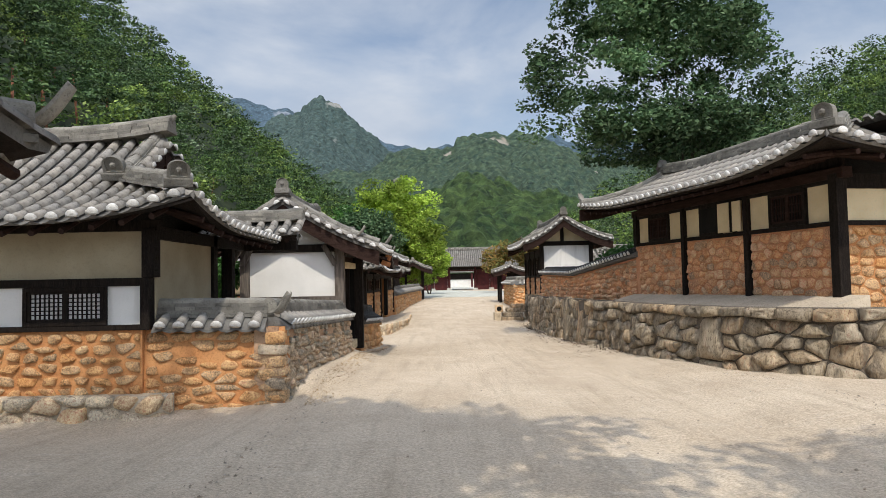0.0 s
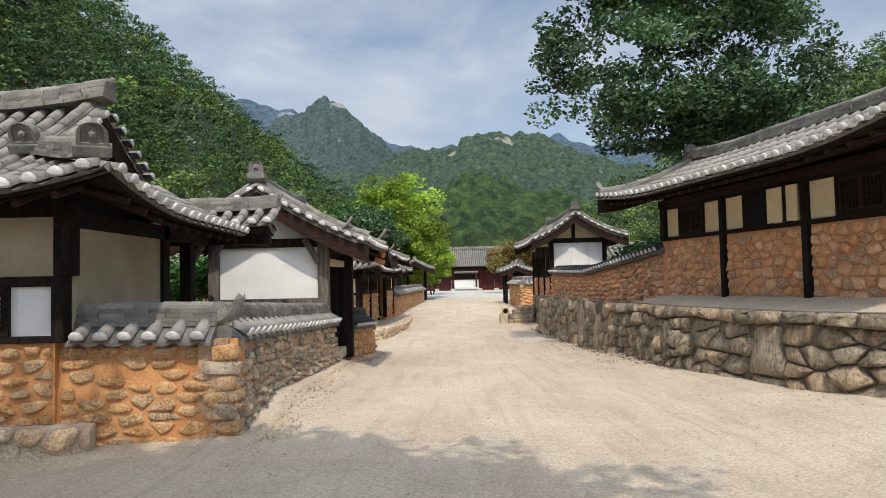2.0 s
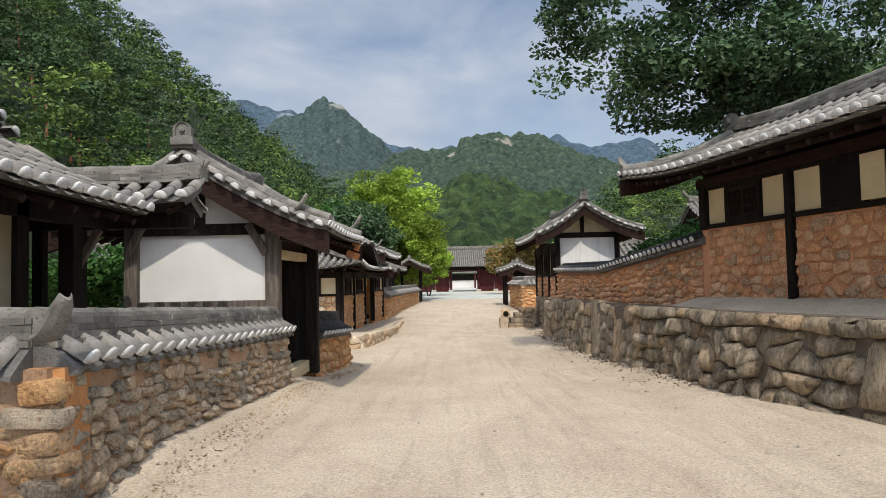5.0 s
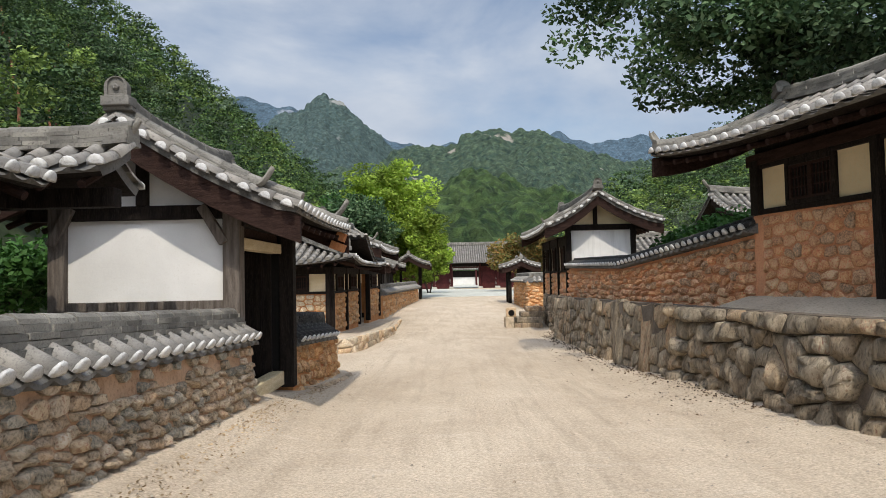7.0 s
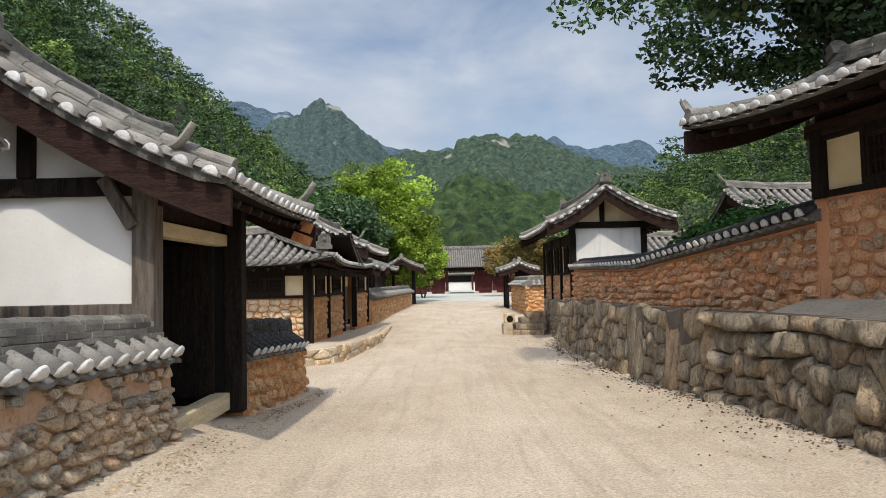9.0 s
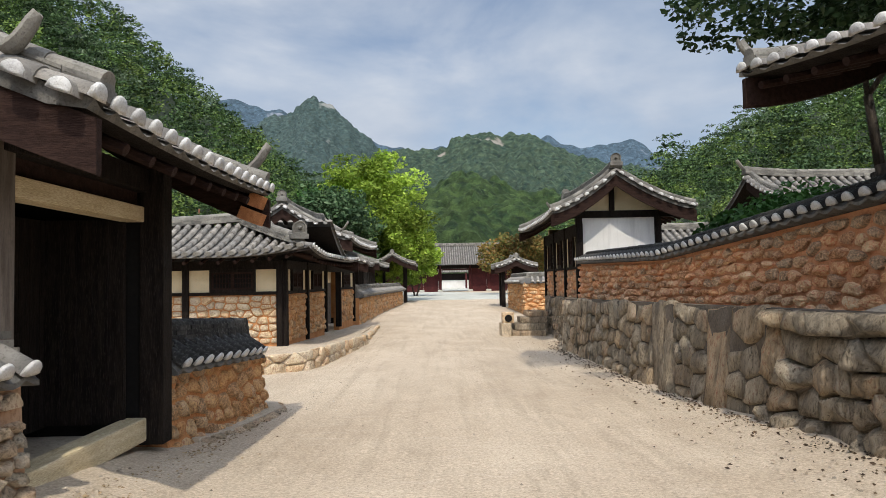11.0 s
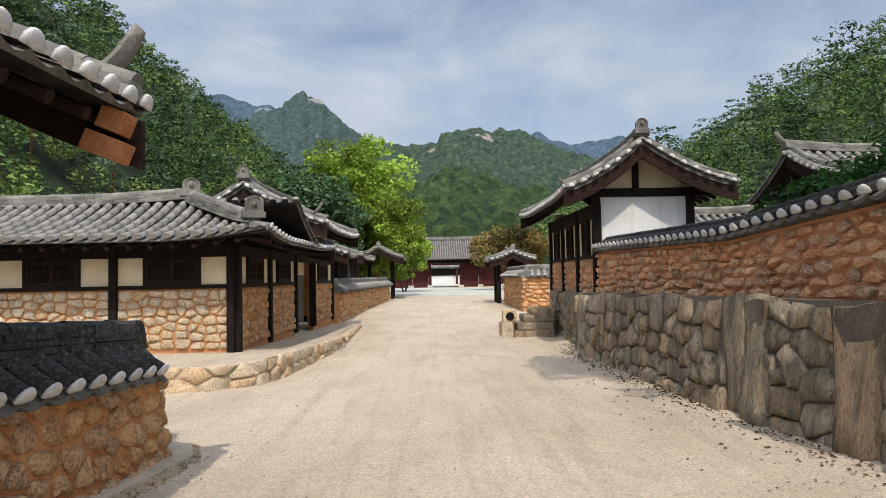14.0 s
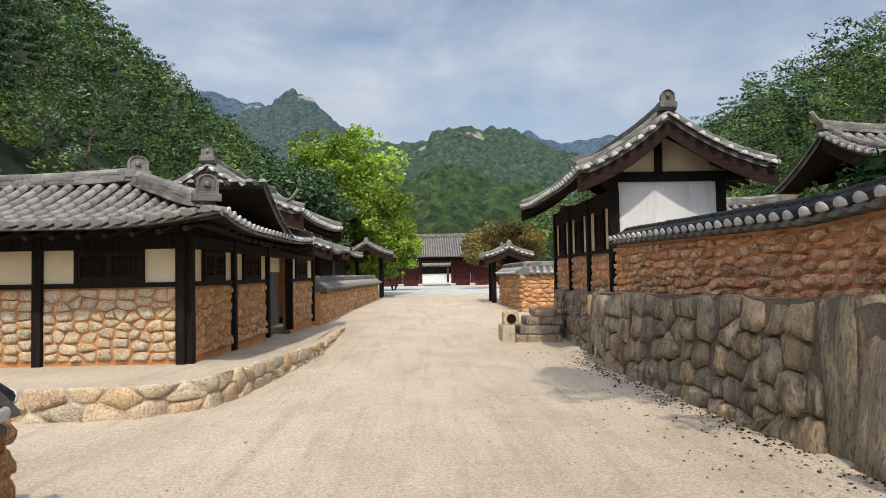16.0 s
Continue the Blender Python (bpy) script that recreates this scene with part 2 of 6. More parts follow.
M_WOOD_W = mat("weathered_timber", (0.09, 0.072, 0.058), (0.19, 0.16, 0.135), 3, 0.8, 0.4, 22, c3=(0.06, 0.05, 0.04), stretch=(7, 7, 0.8))
M_WOOD_BR = mat("brown_timber", (0.020, 0.0105, 0.008), (0.038, 0.021, 0.016), 3, 0.8, 0.35, 20, spec=0.1, c3=(0.032, 0.019, 0.015), stretch=(1, 7, 7))
M_WOOD_NEW = mat("new_orange_timber", (0.35, 0.14, 0.055), (0.46, 0.2, 0.08), 4, 0.7, 0.2, 24, stretch=(6, 1, 6))
M_SILL = mat("pale_sill_timber", (0.50, 0.40, 0.24), (0.62, 0.52, 0.34), 3, 0.75, 0.25, 24, stretch=(6, 1, 6))
M_WHITE = mat("white_plaster", (0.66, 0.645, 0.61), (0.75, 0.735, 0.70), 1.6, 0.9, 0.12, 24, c3=(0.66, 0.64, 0.59), amount=0.08)
M_WHITE_OLD = mat("drip_stained_plaster", (0.66, 0.645, 0.61), (0.75, 0.735, 0.70), 1.6, 0.9, 0.12, 24, amount=0.08, streak=0.22)
M_CREAM = mat("cream_plaster", (0.64, 0.52, 0.32), (0.74, 0.62, 0.41), 1.8, 0.9, 0.12, 24, c3=(0.56, 0.47, 0.31), amount=0.1)
M_TILE = mat("grey_roof_tile", (0.20, 0.19, 0.176), (0.34, 0.325, 0.302), 2.5, 0.8, 0.4, 26, c3=(0.09, 0.085, 0.075), rand=[(1, .98, .95), (.75, .74, .72), (1.15, 1.1, 1.02), (.88, .86, .82)], dist=0.008)
M_PAN = mat("dark_pan_tile", (0.10, 0.095, 0.086), (0.18, 0.172, 0.158), 2.5, 0.85, 0.4, 26, c3=(0.05, 0.046, 0.04))
M_RIDGE = mat("ridge_tile", (0.15, 0.143, 0.13), (0.27, 0.26, 0.235), 3, 0.85, 0.5, 24, c3=(0.075, 0.07, 0.06), dist=0.01, rand=[(1, .98, .95), (.62, .61, .59), (1.2, 1.17, 1.1), (.85, .83, .8)], island=True)
M_TILE_OLD = mat("blackened_old_tile", (0.028, 0.027, 0.026), (0.065, 0.062, 0.058), 3, 0.85, 0.5, 24, c3=(0.10, 0.10, 0.09), dist=0.01, rand=[(1, 1, 1), (.6, .6, .6), (1.5, 1.45, 1.4)], island=True)
M_LIME = mat("white_lime_end", (0.50, 0.49, 0.47), (0.72, 0.71, 0.69), 7, 0.9, 0.4, 40, c3=(0.24, 0.23, 0.21), rand=[(1, 1, 1), (0.72, 0.71, 0.7), (1.1, 1.1, 1.08), (0.85, 0.84, 0.82)])
# darker copy of the cream plaster, shade under the eave put into its colour
M_PLASTER_SHADE = mat("plaster_painted_shade", (0.34, 0.285, 0.19), (0.43, 0.365, 0.25), 1.5, 0.92, 0.15, 22, c3=(0.30, 0.25, 0.165), amount=0.15)
# near-black: shade inside rooms and openings is put into this colour
M_DARK = mat("interior_shade", (0.004, 0.0035, 0.003), (0.008, 0.007, 0.006), 2, 0.9, 0.1, 20)
M_PAPER = mat("window_paper", (0.66, 0.65, 0.62), (0.76, 0.75, 0.72), 3, 0.9, 0.05, 30, amount=0.05)
M_REDWALL = mat("dark_red_boards", (0.045, 0.010, 0.010), (0.075, 0.016, 0.015), 2, 0.8, 0.2, 15)
M_BARK = mat("tree_bark", (0.035, 0.028, 0.022), (0.08, 0.065, 0.05), 6, 0.9, 0.7, 25, stretch=(3, 3, 0.6))
M_BARK_RED = mat("pine_bark", (0.14, 0.06, 0.035), (0.24, 0.11, 0.065), 6, 0.9, 0.7, 25, stretch=(3, 3, 0.6))
L_BIG = leaf_mat("broad_leaf", [(0.019, 0.042, 0.017), (0.034, 0.07, 0.028), (0.056, 0.10, 0.04), (0.11, 0.16, 0.08)], 0.22)
L_LIME = leaf_mat("bright_leaf", [(0.09, 0.15, 0.016), (0.155, 0.235, 0.028), (0.22, 0.30, 0.042), (0.27, 0.35, 0.06)], 0.35)
L_MID = leaf_mat("hedge_leaf", [(0.02, 0.06, 0.012), (0.035, 0.09, 0.018), (0.055, 0.125, 0.028)], 0.25)
L_PINE = leaf_mat("pine_needle", [(0.014, 0.03, 0.012), (0.032, 0.06, 0.022), (0.065, 0.105, 0.038)], 0.12)
L_GREY = leaf_mat("silvery_leaf", [(0.07, 0.10, 0.055), (0.11, 0.15, 0.085), (0.15, 0.19, 0.12)], 0.25)
L_RUST = leaf_mat("rusty_leaf", [(0.06, 0.08, 0.02), (0.13, 0.095, 0.025), (0.20, 0.11, 0.035), (0.09, 0.11, 0.03)], 0.3)
L_DEAD = leaf_mat("dead_leaf", [(0.03, 0.02, 0.014), (0.06, 0.04, 0.025), (0.10, 0.065, 0.035)], 0.05)
L_STRAW = leaf_mat("dry_straw", [(0.22, 0.15, 0.08), (0.32, 0.24, 0.14), (0.16, 0.11, 0.065)], 0.05)
L_WOOD = leaf_mat("hill_leaf", [(0.020, 0.042, 0.011), (0.045, 0.08, 0.02), (0.08, 0.125, 0.034)], 0.18)
L_WOOD2 = leaf_mat("light_hill_leaf", [(0.055, 0.09, 0.02), (0.10, 0.15, 0.034), (0.155, 0.205, 0.055)], 0.2)


# ---- mesh helpers ----
def part(name, bm, material, parent, label="", smooth=False):
    me = bpy.data.meshes.new(name)
    bm.to_mesh(me)
    bm.free()
    return part_me(name, me, material, parent, label, smooth)


def part_me(name, me, material, parent, label="", smooth=False):
    if material and not me.materials:
        me.materials.append(material)
    if smooth:
        me.polygons.foreach_set("use_smooth", [True] * len(me.polygons))
    ob = new(name, me)
    if parent:
        ob.parent = parent
    if label:
        ob["label"] = label
    return ob


def mesh_of(name, verts, faces, material):
    me = bpy.data.meshes.new(name)
    me.from_pydata(verts, [], faces)
    me.materials.append(material)
    return me


def thing(name, m, label, category, group="", kind=""):
    ob = new(name)
    ob.matrix_world = m
    return tagged(ob, label, category, group, kind)


def add_box(bm, lo, hi, bevel=0.0, m=None):
    lo, hi = Vector(lo), Vector(hi)
    g = bmesh.ops.create_cube(bm, size=1.0)
    v = g["verts"]
    bmesh.ops.scale(bm, vec=hi - lo, verts=v)
    bmesh.ops.translate(bm, vec=(lo + hi) / 2, verts=v)
    if bevel:
        e = list({e for x in v for e in x.link_edges})
        r = bmesh.ops.bevel(bm, geom=e, offset=bevel, segments=2, profile=0.6, affect="EDGES")
        v = list({x for f in r["faces"] for x in f.verts} | {x for x in v if x.is_valid})
    if m is not None:
        bmesh.ops.transform(bm, matrix=m, verts=v)
    return v


def block(name, lo, hi, material, parent, bevel=0.012, label="", m=None):
    bm = bmesh.new()
    add_box(bm, lo, hi, bevel, m)
    return part(name, bm, material, parent, label)


def beam(name, p0, p1, w, h, material, parent, bevel=0.012, label=""):
    """A squared timber from p0 to p1, w across and h high."""
    p0, p1 = Vector(p0), Vector(p1)
    d = p1 - p0
    q = d.to_track_quat("Y", "Z").to_matrix().to_4x4()
    return block(name, (-w / 2, 0, -h / 2), (w / 2, d.length, h / 2), material, parent, bevel, label, Matrix.Translation(p0) @ q)


def add_pole(bm, p0, p1, r0, r1, seg=8):
    p0, p1 = Vector(p0), Vector(p1)
    d = p1 - p0
    m = Matrix.Translation((p0 + p1) / 2) @ d.to_track_quat("Z", "Y").to_matrix().to_4x4()
    bmesh.ops.create_cone(bm, cap_ends=True, segments=seg, radius1=r0, radius2=r1, depth=d.length, matrix=m)


def pole(name, p0, p1, r0, r1, material, parent, seg=10, label=""):
    bm = bmesh.new()
    add_pole(bm, p0, p1, r0, r1, seg)
    return part(name, bm, material, parent, label, smooth=False)


def sweep(pts, prof, closed=True, scales=None):
    """Verts and faces of a profile (side, up) carried along pts, upright."""
    verts, faces = [], []
    n = len(prof)
    for i, p in enumerate(pts):
        p = Vector(p)
        a, b = Vector(pts[max(0, i - 1)]), Vector(pts[min(len(pts) - 1, i + 1)])
        d = b - a
        side = Vector((d.y, -d.x, 0)).normalized()
        k = scales[i] if scales else 1.0
        for s, u in prof:
            verts.append(p + side * s * k + Vector((0, 0, u * k)))
    for i in range(len(pts) - 1):
        for j in range(n if closed else n - 1):
            k = (j + 1) % n
            faces.append((i * n + j, i * n + k, (i + 1) * n + k, (i + 1) * n + j))
    if closed:
        faces.append(tuple(reversed(range(n))))
        faces.append(tuple((len(pts) - 1) * n + j for j in range(n)))
    return [tuple(v) for v in verts], faces


# ---- stones: packed cells cut by the lines midway between neighbours ----
def clip(poly, px, py, nx, ny):
    out = []
    for i in range(len(poly)):
        a, b = poly[i], poly[(i + 1) % len(poly)]
        da, db = (a[0] - px) * nx + (a[1] - py) * ny, (b[0] - px) * nx + (b[1] - py) * ny
        if da <= 0:
            out.append(a)
        if da * db < 0:
            t = da / (da - db)
            out.append((a[0] + (b[0] - a[0]) * t, a[1] + (b[1] - a[1]) * t))
    return out


def cells(L, H, cw, ch, rng, jitter=0.42, merge=0.0):
    """Irregular courses of cells in L x H, about cw x ch each."""
    seeds = []
    rows = max(1, round(H / ch))
    for r in range(rows):
        u = rng.uniform(-0.5, 0.0) * cw
        while u < L + cw * 0.5:
            w = cw * rng.uniform(0.65, 1.5)
            if rng.random() >= merge:
                seeds.append((u + w / 2, (r + 0.5 + rng.uniform(-jitter, jitter)) * H / rows))
            u += w
    k = cw / ch
    out = []
    for i, (x, y) in enumerate(seeds):
        poly = [(0, 0), (L, 0), (L, H), (0, H)]
        if not (-0.1 * cw < x < L + 0.1 * cw):
            continue
        for j, (a, b) in enumerate(seeds):
            if i == j or abs(a - x) > 3.5 * cw or abs(b - y) > 3.5 * ch:
                continue
            poly = clip(poly, (a + x) / 2, (b + y) / 2, (a - x), (b - y) * k * k)
            if len(poly) < 3:
                break
        if len(poly) >= 3:
            out.append(poly)
    return out


def stone_mesh(poly, place, gap, bulge, rng, lim=1.35, craggy=0.2, back=0.05, worn=0.2):
    """One stone: its cell's outline drawn in by the joint, corners worn round, with an uneven swelling face."""
    cx = sum(p[0] for p in poly) / len(poly)
    cy = sum(p[1] for p in poly) / len(poly)
    far = [math.hypot(p[0] - cx, p[1] - cy) for p in poly]
    mean = sum(far) / len(far)
    if mean < gap * 2.0:
        return None
    pts = []
    for (x, y), d in zip(poly, far):
        k = max(min(d, lim * mean) - gap * rng.uniform(1.0, 1.7), 0.35 * mean) / max(d, 1e-6)
        pts.append((cx + (x - cx) * k, cy + (y - cy) * k))
    ring = []
    for i in range(len(pts)):
        a, b = pts[i], pts[(i + 1) % len(pts)]
        if math.dist(a, b) < 0.12 * mean:
            ring.append(((a[0] + b[0]) / 2, (a[1] + b[1]) / 2))
            continue
        for t in ((worn, 1 - worn) if math.dist(a, b) < 1.3 * mean else (0.7 * worn, 0.5, 1 - 0.7 * worn)):
            q = rng.uniform(-0.05, 0.05)
            ring.append((a[0] + (b[0] - a[0]) * t + (a[0] - cx) * q, a[1] + (b[1] - a[1]) * t + (a[1] - cy) * q))
    N = len(ring)
    if N < 5:
        return None
    verts, faces = [], []
    tilt = (rng.uniform(-0.2, 0.2), rng.uniform(-0.3, 0.12))
    top = bulge * rng.uniform(0.55, 1.35)
    ph = rng.uniform(0, 50)
    for f, d in ((1.0, -back), (1.0, 0.12 * top), (0.91, 0.74 * top), (0.55, 0.98 * top)):
        for x, y in ring:
            g = f * (1 + (rng.uniform(-0.07, 0.07) if f < 0.9 else 0))
            px, py = cx + (x - cx) * g, cy + (y - cy) * g
            w = d
            if d > 0.3 * top:
                w += (px - cx) * tilt[0] * 0.6 + (py - cy) * tilt[1] * 0.6
                w += craggy * top * (1.3 * noise.noise((px * 2.4 / mean * 0.5 + ph, py * 2.4 / mean * 0.5, ph)) + rng.uniform(-0.45, 0.45))
            verts.append(place(px, py, max(w, -back if d < 0 else 0.0)))
    verts.append(place(cx + rng.uniform(-0.15, 0.15) * mean, cy + rng.uniform(-0.15, 0.15) * mean, top * rng.uniform(0.98, 1.0 + craggy)))
    for k in range(3):
        for i in range(N):
            j = (i + 1) % N
            faces.append((k * N + i, k * N + j, (k + 1) * N + j, (k + 1) * N + i))
    for i in range(N):
        faces.append((3 * N + i, 3 * N + (i + 1) % N, 4 * N))
    return verts, faces


def stone_face(parent, path, z0, z1, cw, ch, gap, bulge, material, seed, name="stone", limit=300, batter=0.0, jitter=0.42, flat=False, merge=0.0, lim=1.35, craggy=0.2, skip=0.0, layout=None, worn=0.2):
    """Stones along a polyline of (x, y), their outside on its right; z0, z1 functions of the length along."""
    rng = random.Random(seed)
    pts = [Vector((p[0], p[1], 0)) for p in path]
    acc = [0.0]
    for a, b in zip(pts, pts[1:]):
        acc.append(acc[-1] + (b - a).length)
    L = acc[-1]
    H = max(z1(L * i / 10) - z0(L * i / 10) for i in range(11))

    def place(u, v, w):
        u = min(max(u, 0.0), L)
        i = 0
        while i < len(acc) - 2 and u > acc[i + 1]:
            i += 1
        d = (pts[i + 1] - pts[i]).normalized()
        n = Vector((d.y, -d.x, 0))
        p = pts[i] + d * (u - acc[i])
        f = v / H
        return tuple(p + n * (w - batter * v) + Vector((0, 0, z0(u) + (z1(u) - z0(u)) * f)))

    made, rest_v, rest_f = 0, [], []
    packed = layout(L, H, rng) if layout else [(p, 1.0) for p in cells(L, H, cw, ch, rng, jitter, merge)]
    for poly, swell in packed:
        got = stone_mesh(poly, place, gap, bulge * swell, rng, lim, craggy, 0.05, worn)
        if not got or rng.random() < skip:
            continue
        if made < limit:
            me = mesh_of(name, got[0], got[1], material)
            part_me(name, me, material, parent, smooth=not flat)
            made += 1
        else:
            o = len(rest_v)
            rest_v += got[0]
            rest_f += [tuple(i + o for i in f) for f in got[1]]
    if rest_v:
        ob = part_me("small_stones", mesh_of("small_stones", rest_v, rest_f, material), material, parent, smooth=not flat)
        tagged(ob, kind="stuff")


def wall_core(name, path, z0, z1, thick, material, parent, batter=0.0, label=""):
    """The earth body of a wall: outside on the path's right, stepped in finely."""
    pts = []
    for a, b in zip(path, path[1:]):
        a, b = Vector((*a, 0)), Vector((*b, 0))
        n = max(1, int((b - a).length / 0.5))
        pts += [a.lerp(b, i / n) for i in range(n)]
    pts.append(Vector((*path[-1], 0)))
    s, verts, faces = 0.0, [], []
    for i, p in enumerate(pts):
        if i:
            s += (p - pts[i - 1]).length
        d = (pts[min(i + 1, len(pts) - 1)] - pts[max(i - 1, 0)]).normalized()
        n = Vector((d.y, -d.x, 0))
        h = z1(s) - z0(s)
        for off, z in ((0, z0(s) - 0.4), (0, z0(s)), (-batter * h, z1(s)), (-thick, z1(s)), (-thick, z0(s) - 0.4)):
            v = p + n * off
            verts.append((v.x, v.y, z))
    for i in range(len(pts) - 1):
        for j in range(5):
            k = (j + 1) % 5
            faces.append((i * 5 + j, i * 5 + k, (i + 1) * 5 + k, (i + 1) * 5 + j))
    faces.append((4, 3, 2, 1, 0))
    faces.append(tuple((len(pts) - 1) * 5 + j for j in range(5)))
    return part_me(name, mesh_of(name, verts, faces, material), material, parent, label)


# ---- roofs ----
PITCH = 0.27


def half_tile(r0, r1, ln):
    """A round roof tile lying along +y, a little narrower at its upper end."""
    verts, faces = [], []
    n = 6
    for y, r in ((0, r0), (ln, r1)):
        for i in range(n + 1):
            a = math.pi * i / n
            verts.append((r * math.cos(a), y, r * 1.05 * math.sin(a)))
    for i in range(n):
        faces.append((i, n + 1 + i, n + 2 + i, i + 1))
    faces.append(tuple(range(n + 1)))
    faces.append(tuple(reversed(range(n + 1, 2 * n + 2))))
    return verts, faces


TILE_ME = mesh_of("round_tile", *half_tile(0.082, 0.070, 0.36), M_TILE)
TILE_ME.polygons.foreach_set("use_smooth", [True] * 6 + [False] * 2)


def lime_cap():
    verts, faces = [], []
    n = 7
    for y, k in ((0.012, 1.0), (-0.012, 0.95), (-0.016, 0.5)):
        for i in range(n):
            a = math.pi * i / (n - 1)
            verts.append((0.088 * k * math.cos(a) * (1 + 0.05 * math.sin(5 * a)), y, 0.100 * k * math.sin(a) ** 0.9 - 0.012 * (1 - k)))
    for j in range(2):
        for i in range(n - 1):
            faces.append((j * n + i, j * n + i + 1, (j + 1) * n + i + 1, (j + 1) * n + i))
        faces.append((j * n + n - 1, j * n, (j + 1) * n, (j + 1) * n + n - 1))
    faces.append(tuple(2 * n + i for i in range(n)))
    faces.append(tuple(reversed(range(n))))
    return verts, faces


CAP_ME = mesh_of("lime_cap", *lime_cap(), M_LIME)
TILE_OLD = mesh_of("round_tile", *half_tile(0.082, 0.070, 0.36), M_TILE_OLD)
TILE_OLD.polygons.foreach_set("use_smooth", [True] * 6 + [False] * 2)
CAP_GREY = mesh_of("tile_end", *lime_cap(), M_RIDGE)
CAP_ME.polygons.foreach_set("use_smooth", [True] * len(CAP_ME.polygons))


def put(name, me, parent, o, fwd, up=(0, 0, 1), scale=1.0):
    """A shared mesh with its +y along fwd."""
    y = Vector(fwd).normalized()
    x = y.cross(Vector(up)).normalized()
    z = x.cross(y)
    ob = new(name, me)
    ob.parent = parent
    ob.matrix_basis = Matrix.Translation(o) @ Matrix((x, y, z)).transposed().to_4x4() @ Matrix.Scale(scale, 4)
    return ob


class Slope:
    """One tiled roof slope: eave from e0 to e1, running W inwards and H up, hollowed by sag, its corners raised by lift."""

    def __init__(self, e0, e1, inward, W, H, sag=0.12, lift0=0.0, lift1=0.0, hip0=None, hip1=None, span=2.2, gab0=1e9, gab1=1e9):
        self.e0, self.e1, self.W, self.H, self.sag = Vector(e0), Vector(e1), W, H, sag
        self.d = Vector((*inward, 0)).normalized()
        self.L = (self.e1 - self.e0).length
        self.l0, self.l1, self.h0, self.h1, self.span = lift0, lift1, hip0, hip1, span
        self.g0, self.g1 = gab0, gab1

    def run(self, a):
        r, b = self.W, self.L - a
        if self.h0 is not None and a < self.g0:
            r = min(r, a * self.h0)
        if self.h1 is not None and b < self.g1:
            r = min(r, b * self.h1)
        return max(r, 0.0)

    def P(self, a, r):
        s = r / self.W
        p = self.e0.lerp(self.e1, a / self.L) + self.d * r
        p.z += self.H * s - self.sag * 4 * s * (1 - s)
        p.z += (self.l0 * max(0, 1 - a / self.span) ** 2 + self.l1 * max(0, 1 - (self.L - a) / self.span) ** 2) * max(0, 1 - 0.8 * s)
        return p


